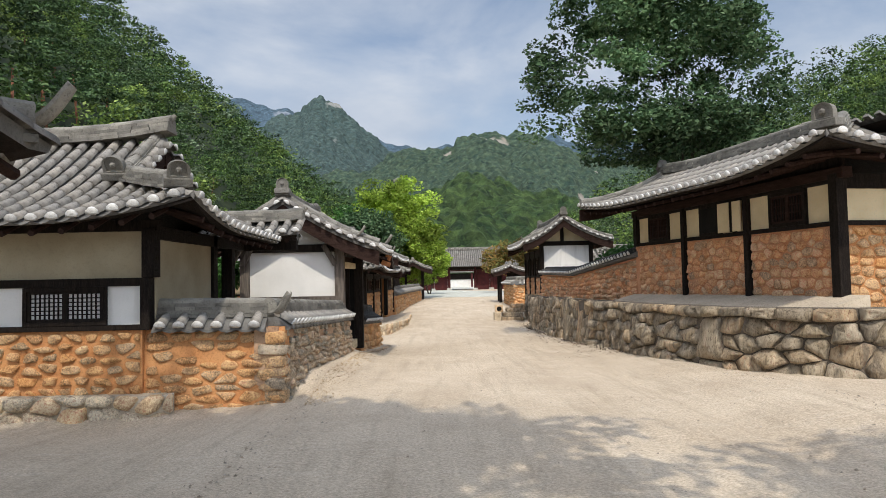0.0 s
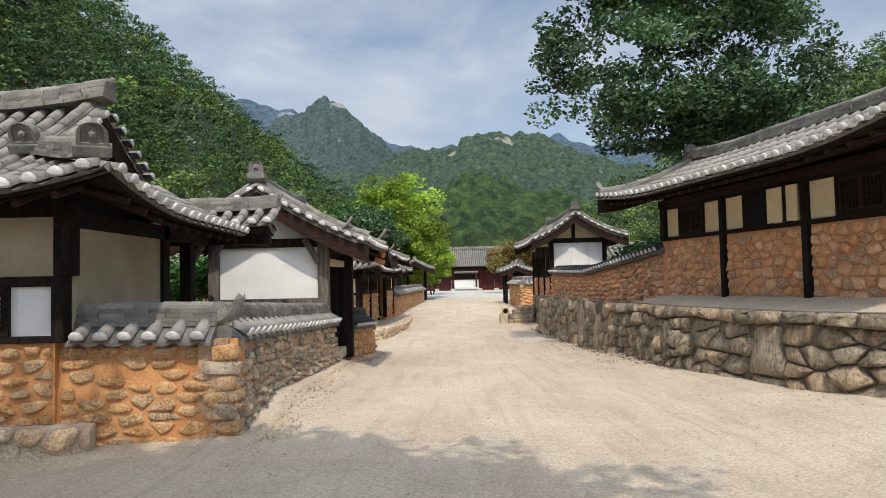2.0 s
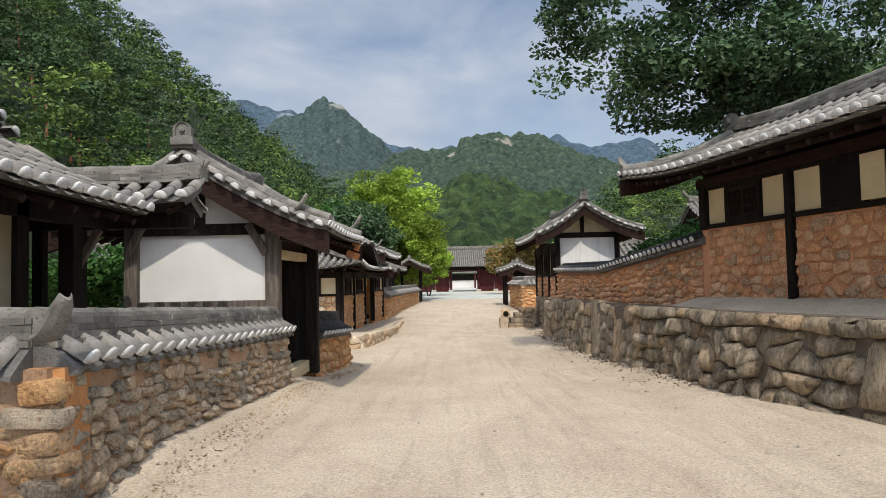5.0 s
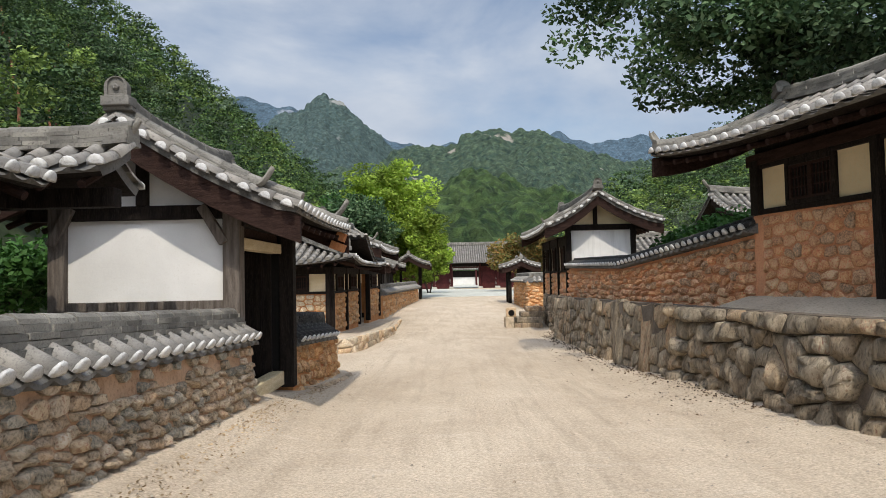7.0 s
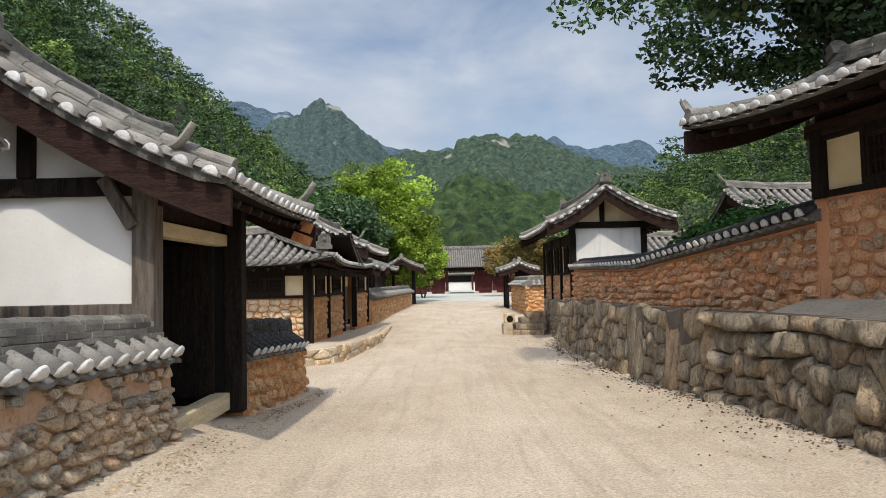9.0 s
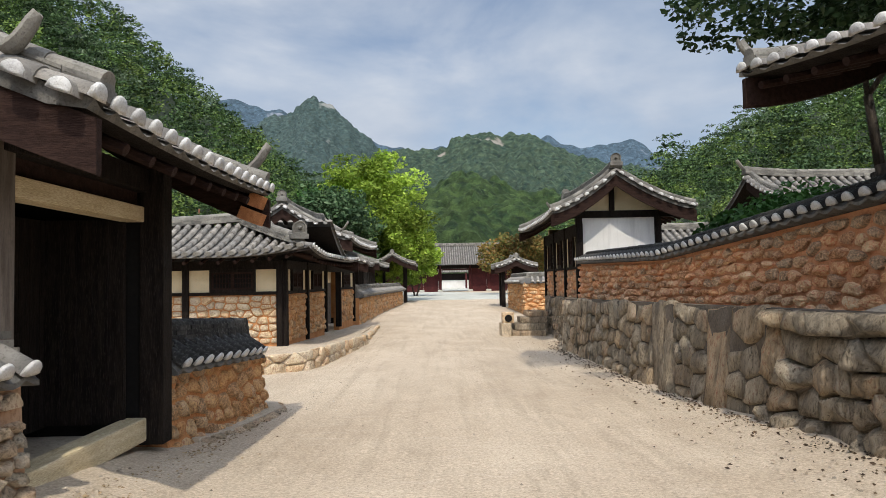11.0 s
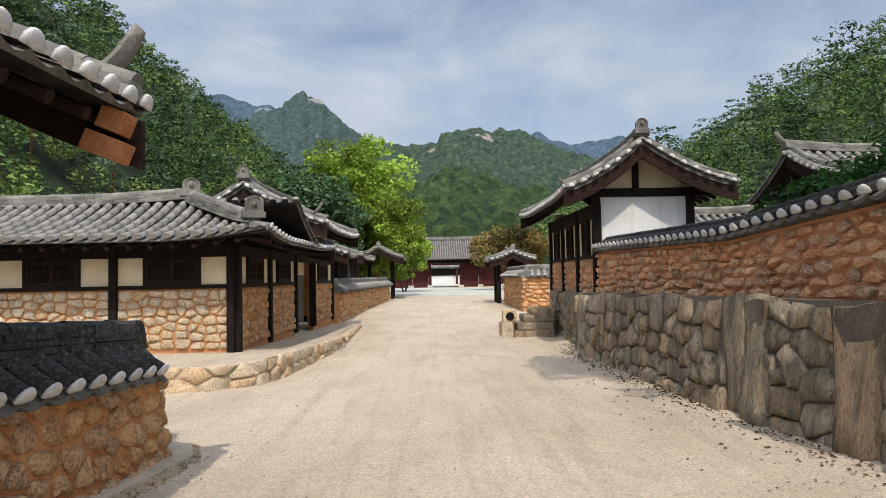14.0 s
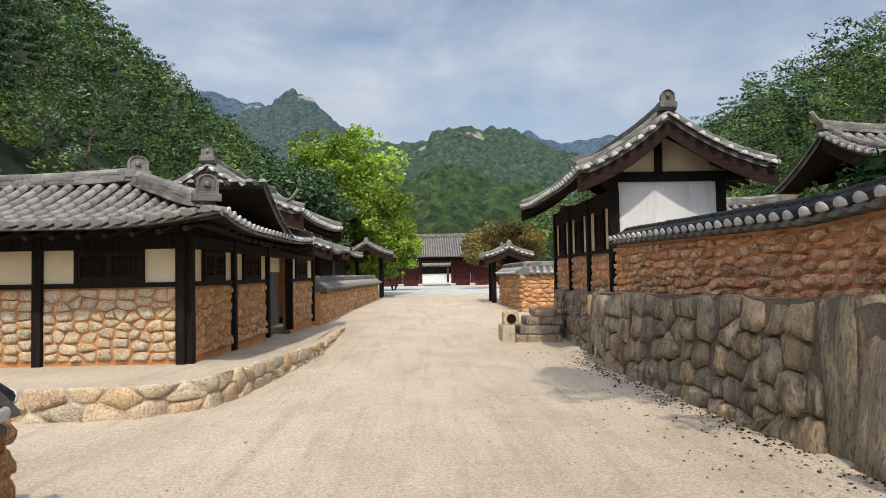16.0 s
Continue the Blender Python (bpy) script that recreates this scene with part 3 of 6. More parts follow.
def tiled(parent, sl, deck_label="", tiles=True, step=0.33, rafters=True, lime=True, limit=300, thick=0.07, raft_back=1.1):
    """Pan tiles in one sheet with the deck under it; round tiles, lime caps and rafters laid on and under it."""
    n = max(2, round(sl.L / PITCH))
    p = sl.L / n
    verts, faces = [], []
    K = 9
    sub = 4
    cols = n * sub + 1
    for i in range(cols):
        a = sl.L * i / (cols - 1)
        r1 = sl.run(a)
        ph = (i % sub) / sub
        dip = -0.05 * math.sin(math.pi * ph)
        for k in range(K):
            q = sl.P(a, r1 * k / (K - 1))
            verts.append((q.x, q.y, q.z + dip))
        for k in range(K):
            q = sl.P(a, r1 * k / (K - 1) + (0.05 if k == 0 else 0))
            verts.append((q.x, q.y, q.z - thick - (0.05 if k else 0.0)))
    S = 2 * K
    for i in range(cols - 1):
        for k in range(K - 1):
            faces.append((i * S + k, (i + 1) * S + k, (i + 1) * S + k + 1, i * S + k + 1))
            faces.append((i * S + K + k, i * S + K + k + 1, (i + 1) * S + K + k + 1, (i + 1) * S + K + k))
        faces.append((i * S, i * S + K, (i + 1) * S + K, (i + 1) * S))
    for i in (0, cols - 1):
        for k in range(K - 1):
            f = (i * S + k, i * S + k + 1, i * S + K + k + 1, i * S + K + k)
            faces.append(f if i == 0 else f[::-1])
    me = mesh_of("roof", verts, faces, M_PAN)
    me.materials.append(M_WOOD)
    for f in me.polygons:
        if f.vertices[0] % S >= K and f.vertices[1] % S >= K and f.vertices[2] % S >= K and f.vertices[3] % S >= K:
            f.material_index = 1
    roof = part_me("roof", me, M_PAN, parent, deck_label)
    made, rv, rf = 0, [], []
    for c in range(n + 1):
        a = min(max(c * p, 0.02), sl.L - 0.02)
        r1 = sl.run(a)
        if r1 < 0.12:
            continue
        m = max(1, round(r1 / step))
        for j in range(m):
            o, q = sl.P(a, r1 * j / m), sl.P(a, r1 * (j + 1) / m)
            fwd = q - o
            o = o + Vector((0, 0, 0.005 + 0.004 * ((c * 7 + j * 3) % 3)))
            if tiles and made < limit:
                ob = put("round_tile", TILE_ME, roof, o, fwd)
                ob.scale.y = fwd.length * 1.06 / 0.36
                made += 1
            else:
                y = fwd.normalized()
                x = y.cross(Vector((0, 0, 1))).normalized()
                z = x.cross(y)
                hv, hf = half_tile(0.082, 0.070, fwd.length * 1.06)
                b = len(rv)
                rv += [tuple(o + x * v[0] + y * v[1] + z * v[2]) for v in hv]
                rf += [tuple(i + b for i in f) for f in hf]
        o, q = sl.P(a, 0), sl.P(a, 0.3)
        if limit >= 150:
            put("lime_cap" if lime else "tile_end", CAP_ME if lime else CAP_GREY, roof, o + Vector((0, 0, 0.004)), q - o)
    if rv:
        ob = part_me("tiling", mesh_of("tiling", rv, rf, M_TILE), M_TILE, roof)
        tagged(ob, kind="stuff")
    if rafters:
        m = max(2, round(sl.L / 0.40))
        for i in range(m):
            a = sl.L * (i + 0.5) / m
            r1 = min(sl.run(a), raft_back)
            if r1 < 0.3:
                continue
            o, q = sl.P(a, 0.10), sl.P(a, r1)
            dz = Vector((0, 0, -thick - 0.12))
            pole("rafter", o + dz, q + dz, 0.045, 0.05, M_WOOD_BR, roof, 7)
    return roof


def laid_ridge(pts, w=1.0, h=1.0, seed=1):
    """A ridge of flat tiles in staggered courses round a core, with round tiles lapped along its top."""
    rng = random.Random(seed)
    pts = [Vector(p) for p in pts]
    verts, faces = sweep(pts, [(-0.13 * w, 0.0), (-0.10 * w, 0.19 * h), (0.10 * w, 0.19 * h), (0.13 * w, 0.0)])
    verts, faces = [tuple(v) for v in verts], [tuple(f) for f in faces]
    acc = [0.0]
    for a, b in zip(pts, pts[1:]):
        acc.append(acc[-1] + (b - a).length)

    def at(t):
        k = 0
        while k < len(pts) - 2 and t > acc[k + 1]:
            k += 1
        return pts[k].lerp(pts[k + 1], (t - acc[k]) / max(acc[k + 1] - acc[k], 1e-6))

    for c, half in enumerate((0.175, 0.145, 0.13, 0.115)):
        z0, z1 = 0.048 * c * h, 0.048 * (c + 1) * h - 0.006
        for sg in (-1, 1):
            t = 0.0
            while t < acc[-1] - 0.02:
                e = min(t + rng.uniform(0.22, 0.36), acc[-1])
                p, q = at(t + 0.003), at(max(e - 0.003, t + 0.004))
                d = (q - p).normalized()
                side = Vector((d.y, -d.x, 0)).normalized() * sg
                o0, o1 = half * w + rng.uniform(-0.012, 0.012), half * w + rng.uniform(-0.012, 0.012)
                dz = rng.uniform(-0.004, 0.004)
                b = len(verts)
                for r, o in ((p, o0), (q, o1)):
                    for k, z in ((0.06 * w, z0), (o, z0), (o, z1), (0.06 * w, z1)):
                        verts.append(tuple(r + side * k + Vector((0, 0, z + dz))))
                quads = [(0, 1, 2, 3), (7, 6, 5, 4), (1, 5, 6, 2), (0, 4, 5, 1), (3, 2, 6, 7)]
                faces += [tuple(b + i for i in (f if sg > 0 else f[::-1])) for f in quads]
                t = e
    n = max(1, round(acc[-1] / 0.34))
    for i in range(n):
        p, q = at(acc[-1] * i / n), at(acc[-1] * (i + 1) / n)
        y = (q - p).normalized()
        x = y.cross(Vector((0, 0, 1))).normalized()
        z = x.cross(y)
        o = p + Vector((0, 0, 0.185 * h + rng.uniform(0, 0.008)))
        hv, hf = half_tile(0.098 * min(w, 1.1), 0.086 * min(w, 1.1), (q - p).length * 1.05)
        b = len(verts)
        verts += [tuple(o + x * v[0] + y * v[1] + z * v[2] * 0.8) for v in hv]
        faces += [tuple(k + b for k in f) for f in hf]
    return verts, faces


def ridge(parent, p0, p1, rise0=0.12, rise1=0.12, scale=1.0, sag=0.0, name="ridge"):
    p0, p1 = Vector(p0), Vector(p1)
    pts = []
    for i in range(13):
        t = i / 12
        p = p0.lerp(p1, t)
        p.z += rise0 * max(0, 1 - t * 3) ** 2 + rise1 * max(0, 1 - (1 - t) * 3) ** 2 - sag * 4 * t * (1 - t)
        pts.append(p)
    v, f = laid_ridge(pts, scale, scale, len(name) + int(10 * abs(p0.y)))
    return tagged(part_me(name, mesh_of(name, v, f, M_RIDGE), M_RIDGE, parent), kind="stuff")


def finial(parent, o, face, w=0.34, h=0.34, tilt=0.0, name="ridge_end_tile"):
    """The arched end tile of a ridge, set facing outwards, on a collar."""
    bm = bmesh.new()
    outline = [(-w / 2, 0), (-w / 2, h * 0.55)]
    outline += [(w / 2 * math.cos(a), h * 0.55 + h * 0.45 * math.sin(a)) for a in [math.pi * (1 - i / 8) for i in range(1, 8)]]
    outline += [(w / 2, h * 0.55), (w / 2, 0)]
    front = [bm.verts.new((x, 0, z)) for x, z in outline]
    back = [bm.verts.new((x * 0.92, 0.13, z * 0.94)) for x, z in outline]
    inner = [bm.verts.new((x * 0.74, 0.0, 0.04 + z * 0.82)) for x, z in outline]
    sunk = [bm.verts.new((x * 0.70, 0.025, 0.05 + z * 0.78)) for x, z in outline]
    n = len(outline)
    bm.faces.new(list(reversed(back)))
    bm.faces.new(sunk)
    for i in range(n):
        j = (i + 1) % n
        bm.faces.new((front[j], front[i], back[i], back[j]))
        bm.faces.new((front[i], front[j], inner[j], inner[i]))
        bm.faces.new((inner[i], inner[j], sunk[j], sunk[i]))
    add_box(bm, (-w * 0.62, -0.03, -0.1), (w * 0.62, 0.2, 0.02), 0.015)
    bmesh.ops.create_icosphere(bm, subdivisions=1, radius=w * 0.16, matrix=Matrix.Translation((0, 0.01, h * 0.5)))
    bmesh.ops.recalc_face_normals(bm, faces=bm.faces)
    f = Vector((*face, 0)).normalized()
    m = Matrix.Translation(o) @ Matrix.Rotation(math.atan2(f.x, -f.y), 4, "Z") @ Matrix.Rotation(tilt, 4, "X")
    bmesh.ops.transform(bm, matrix=m, verts=bm.verts)
    return part(name, bm, M_RIDGE, parent)


def horn(parent, o, face, size=0.4, name="upturned_tile"):
    """A curled tile that stands up at a corner."""
    f = Vector((*face, 0)).normalized()
    side = Vector((f.y, -f.x, 0))
    verts, faces = [], []
    n = 7
    for i in range(n):
        t = i / (n - 1)
        c = Vector(o) + f * (size * (0.1 + 0.75 * t)) + Vector((0, 0, size * (0.05 + 0.85 * t ** 1.7)))
        w = size * 0.30 * (1 - 0.35 * t) * (1 if t < 0.95 else 0.6)
        for s in (-1, -0.5, 0, 0.5, 1):
            dip = size * 0.10 * (1 - s * s)
            verts.append(c + side * w * s - Vector((0, 0, dip)) + f * dip)
        for s in (1, 0.5, 0, -0.5, -1):
            dip = size * 0.10 * (1 - s * s)
            verts.append(c + side * w * s - Vector((0, 0, dip + size * 0.06)) + f * (dip + size * 0.05))
    for i in range(n - 1):
        for j in range(10):
            k = (j + 1) % 10
            faces.append((i * 10 + j, i * 10 + k, (i + 1) * 10 + k, (i + 1) * 10 + j))
    faces.append(tuple(reversed(range(10))))
    faces.append(tuple((n - 1) * 10 + j for j in range(10)))
    return part_me(name, mesh_of(name, [tuple(v) for v in verts], faces, M_RIDGE), M_RIDGE, parent)


def verge(parent, curve, out, lime=True, board=True, n=None, bw=0.33):
    """The edge of a gable: tiles laid outwards along the curve, a bargeboard under them and a rib of tiles above."""
    out = Vector((*out, 0)).normalized()
    L = sum((b - a).length for a, b in zip(curve, curve[1:]))
    n = n or max(2, round(L / 0.29))
    rib = laid_ridge([p - out * 0.15 + Vector((0, 0, 0.02)) for p in curve], 0.85, 0.62, int(50 * abs(curve[0].x)) + int(9 * abs(curve[0].y)))
    top = tagged(part_me("verge_rib", mesh_of("verge_rib", rib[0], rib[1], M_RIDGE), M_RIDGE, parent), kind="stuff")
    pos = [0.0]
    for a, b in zip(curve, curve[1:]):
        pos.append(pos[-1] + (b - a).length)
    for i in range(n):
        s = L * (i + 0.5) / n
        k = 0
        while k < len(pos) - 2 and s > pos[k + 1]:
            k += 1
        d = curve[k + 1] - curve[k]
        p = curve[k] + d.normalized() * (s - pos[k])
        up = out.cross(d.normalized())
        if up.z < 0:
            up = -up
        t = put("round_tile", TILE_ME, top, p + out * 0.12 - up * 0.03, -out, up)
        t.scale.y = 1.0
        put("lime_cap", CAP_ME if lime else CAP_GREY, top, p + out * 0.12 - up * 0.03, -out, up, 0.86)
    if board:
        pts = [p - out * 0.05 + Vector((0, 0, -0.10)) for p in curve]
        bv, bf = sweep(pts, [(-0.03, -bw), (-0.03, 0), (0.03, 0), (0.03, -bw + 0.015), (0.012, -bw)])
        part_me("bargeboard", mesh_of("bargeboard", bv, bf, M_WOOD_BR), M_WOOD_BR, parent, "dark brown weathered bargeboard")
    return top


def wall_cap(parent, pts, half=0.36, drop=0.17, lime=True, outer=(1, 1), name="tile_cap", rs=1.0, tile=None):
    """A little two-sided tile roof along the top of a wall, with a layered ridge."""
    pts = [Vector(p) for p in pts]
    acc = [0.0]
    for a, b in zip(pts, pts[1:]):
        acc.append(acc[-1] + (b - a).length)
    n = max(1, round(acc[-1] / 0.265))

    def at(t):
        k = 0
        while k < len(pts) - 2 and t > acc[k + 1]:
            k += 1
        d = (pts[k + 1] - pts[k]).normalized()
        return pts[k] + d * (t - acc[k]), Vector((d.y, -d.x, 0)).normalized()

    cv, cf = [], []
    for i in range(n * 4 + 1):
        c, sd = at(acc[-1] * i / (n * 4))
        dip = -0.045 * math.sin(math.pi * ((i + 2) % 4) / 4)
        up = Vector((0, 0, 1))
        for o, z in ((half + 0.02, -drop + 0.03 + dip), (0.05, 0.05), (-0.05, 0.05), (-half - 0.02, -drop + 0.03 + dip), (-half - 0.02, -drop - 0.005 + dip), (0, -drop - 0.06), (half + 0.02, -drop - 0.005 + dip)):
            cv.append(tuple(c + sd * o + up * z))
    for i in range(n * 4):
        for j in range(7):
            cf.append((i * 7 + j, i * 7 + (j + 1) % 7, (i + 1) * 7 + (j + 1) % 7, (i + 1) * 7 + j))
    cf += [tuple(range(6, -1, -1)), tuple(n * 28 + j for j in range(7))]
    cap = part_me(name, mesh_of(name, cv, cf, M_PAN), M_PAN, parent)
    v, f = laid_ridge([p + Vector((0, 0, -0.01)) for p in pts], 0.92 * min(1, 0.3 + rs * 0.7), 1.12 * rs, 3 + int(abs(pts[0].y)))
    top = M_TILE_OLD if tile else M_RIDGE
    tagged(part_me("ridge", mesh_of("ridge", v, f, top), top, cap), kind="stuff")
    for i in range(n):
        s = acc[-1] * (i + 0.5) / n
        k = 0
        while k < len(pts) - 2 and s > acc[k + 1]:
            k += 1
        d = (pts[k + 1] - pts[k]).normalized()
        c = pts[k] + d * (s - acc[k])
        sd = Vector((d.y, -d.x, 0)).normalized()
        for sg, on in ((1, outer[0]), (-1, outer[1])):
            if not on:
                continue
            o = c + sd * sg * (half + 0.04) + Vector((0, 0, -drop + 0.035))
            e = c + sd * sg * 0.08 + Vector((0, 0, 0.02))
            t = put("round_tile", tile or TILE_ME, cap, o, e - o)
            t.scale.y = (e - o).length / 0.36
            put("lime_cap", CAP_ME if lime else CAP_GREY, cap, o, e - o)
    return cap


# ---- ground ----
GY = [(-80, 0.3), (0, 0.1), (7, 0.03), (10, -0.1), (14, -0.25), (20, -0.45), (24, -0.52), (30, -0.58), (40, -0.5), (46, -0.38), (60, -0.2), (92, -0.1), (400, 0.0)]


def gz(x, y):
    t = 1.0
    for (a, p), (b, q) in zip(GY, GY[1:]):
        t = max(0, (y - a) / (b - a))
        if y <= b:
            break
    z = p + (q - p) * min(t, 1)
    k = min(max((-1.1 - x) / 1.3, 0), 1) * min(max((y - 9.9) / 1.6, 0), 1) * min(max((20 - y) / 4, 0), 1)
    z += 0.28 * k * k * (3 - 2 * k)
    k = min(max((-1.6 - x) / 2.5, 0), 1) * min(max((10.4 - y) / 1.2, 0), 1) * min(max((y - 2) / 4, 0), 1)
    z -= 0.24 * k
    k = min(max((x - 3.0) / 1.5, 0), 1) * min(max((24 - y) / 6, 0), 1) * min(max(y / 6, 0), 1)
    z += 0.16 * k * k * (3 - 2 * k)
    return z


def axis(spans):
    out = []
    for a, b, s in spans:
        n = max(1, round((b - a) / s))
        out += [a + (b - a) * i / n for i in range(n)]
    return out + [spans[-1][1]]


def ground():
    xs = axis([(-900, -60, 60), (-60, -8, 4), (-8, -3, 0.3), (-3, 5.5, 0.10), (5.5, 12, 0.5), (12, 60, 4), (60, 900, 60)])
    ys = axis([(-300, -20, 20), (-20, 2, 1), (2, 34, 0.12), (34, 100, 1), (100, 1800, 60)])
    verts, faces = [], []
    for y in ys:
        for x in xs:
            z = gz(x, y)
            if -8 < x < 8 and 0 < y < 60:
                z += 0.022 * noise.noise((x * 1.3, y * 0.5, 0)) + 0.020 * noise.noise((x * 4.5, y * 1.4, 3)) + 0.009 * noise.noise((x * 9, y * 6, 5))
                for c in (0.55, 1.95, 3.0):
                    u = (x - c - 0.25 * noise.noise((y * 0.13, c, 0)) - 0.02 * y) / 0.13
                    z -= 0.026 * math.exp(-u * u)
            verts.append((x, y, z))
    n = len(xs)
    for j in range(len(ys) - 1):
        for i in range(n - 1):
            faces.append((j * n + i, j * n + i + 1, (j + 1) * n + i + 1, (j + 1) * n + i))
    g = part_me("ground", mesh_of("ground", verts, faces, M_SAND), M_SAND, None, smooth=True)
    tagged(g, "dry pale sandy earth street with faint wheel tracks", "ground", kind="structure")
    return g


ground()


def slab(name, path, z, depth, material, label, category):
    """A raised bed of earth over a polygon; z a function of place."""
    bm = bmesh.new()
    top = [bm.verts.new((x, y, z(x, y))) for x, y in path]
    bot = [bm.verts.new((x, y, z(x, y) - depth)) for x, y in path]
    bm.faces.new(top)
    bm.faces.new(list(reversed(bot)))
    for i in range(len(path)):
        j = (i + 1) % len(path)
        bm.faces.new((top[j], top[i], bot[i], bot[j]))
    bmesh.ops.recalc_face_normals(bm, faces=bm.faces)
    ob = part(name, bm, material, None)
    return tagged(ob, label, category, kind="structure")


def tz(x, y):
    return 1.01 - 0.016 * (y - 10)


RET = [(13.5, 9.2), (6.0, 9.75), (5.45, 10.4), (4.85, 11.4), (4.32, 14.6), (4.05, 22.0), (3.78, 29.6), (4.1, 30.6), (4.35, 36.5)]
slab("terrace", [(13.5, 9.5), (6.1, 10.0), (5.65, 10.5), (5.05, 11.5), (4.55, 14.6), (4.28, 22.0), (4.0, 29.5), (4.3, 30.6), (4.6, 37), (30, 37), (30, 9.5)], lambda x, y: tz(x, y), 1.9, M_TERRACE, "raised earth terrace behind the boulder retaining wall", "terrace")


def along(path, f):
    acc, out = [0.0], []
    for a, b in zip(path, path[1:]):
        acc.append(acc[-1] + math.dist(a, b))

    def g(s):
        s = min(max(s, 0), acc[-1])
        for i in range(len(path) - 1):
            if s <= acc[i + 1] + 1e-9:
                t = (s - acc[i]) / (acc[i + 1] - acc[i])
                return f(path[i][0] + (path[i + 1][0] - path[i][0]) * t, path[i][1] + (path[i + 1][1] - path[i][1]) * t)
    return g


def boulders(L, H, rng):
    """Piles of boulders between tall leaning slabs, under a course of round flat stones."""
    out = []
    cap = 0.24
    bare = L - 17.5
    for p in cells(L, cap, 0.46, cap, rng, 0.1):
        if min(x for x, y in p) < bare:
            continue
        out.append(([(x, H - cap + y + (0.05 * math.sin(x * 2.3) if y < 0.01 else 0.0)) for x, y in p], 1.15))
    u, lean = 0.0, 0.0
    while u < L:
        low = H - (cap if u > bare - 0.1 else 0.0)
        flat = 0.85 if u > bare - 0.1 else 0.5
        slab_here = rng.random() < 0.38
        w = rng.uniform(0.5, 1.05) if slab_here else rng.uniform(0.9, 2.0)
        w = min(w, L - u) if L - u - w > 0.4 else L - u
        w = bare - u if u < bare < u + w + 0.4 else w
        nxt = 0.0 if u + w >= L - 1e-6 else rng.uniform(-0.28, 0.28)
        place = lambda x, y: (u + lean * (y / low - 0.5) + (w + (nxt - lean) * (y / low - 0.5)) * x / w, y + (0.05 * math.sin((u + x) * 2.3) if y > low - 0.01 else 0.0))
        if slab_here:
            n = 1 if w < 0.8 else 2
            for k in range(n):
                a, b = w * k / n, w * (k + 1) / n
                foot = rng.choice((0.0, 0.0, 0.26))
                out.append(([place(a, foot), place((a + b) / 2, foot + 0.03), place(b, foot), place(b, low * 0.6), place(b, low), place((a + b) / 2, low), place(a, low), place(a, low * 0.45)], 0.8 * flat))
                if foot:
                    out.append(([place(a, 0), place(b, 0), place(b, foot), place(a, foot)], 0.8 * flat))
        else:
            for p in cells(w, low, rng.uniform(0.34, 0.5), rng.uniform(0.27, 0.36), rng, 0.34, 0.12):
                out.append(([place(x, y) for x, y in p], flat * rng.uniform(0.7, 1.3)))
        u, lean = u + w, nxt
    return out


def retaining_wall():
    w = thing("retaining_wall", pose(0, 0, 0), "rough grey granite boulder retaining wall beside the street", "stone wall", kind="structure")
    path = RET[::-1]
    lo = along(path, lambda x, y: gz(x, y) - 0.12)
    hi = along(path, lambda x, y: tz(x, y) + 0.06)
    wall_core("wall_core", path, lo, hi, 0.35, M_JOINT, w, 0.07)
    # outside lies on the right of the reversed path when walked towards the camera
    stone_face(w, path, lo, hi, 0.44, 0.36, 0.011, 0.14, M_GRANITE, 5, "boulder", 300, 0.07, lim=1.9, craggy=0.45, layout=boulders, worn=0.11)
    return w


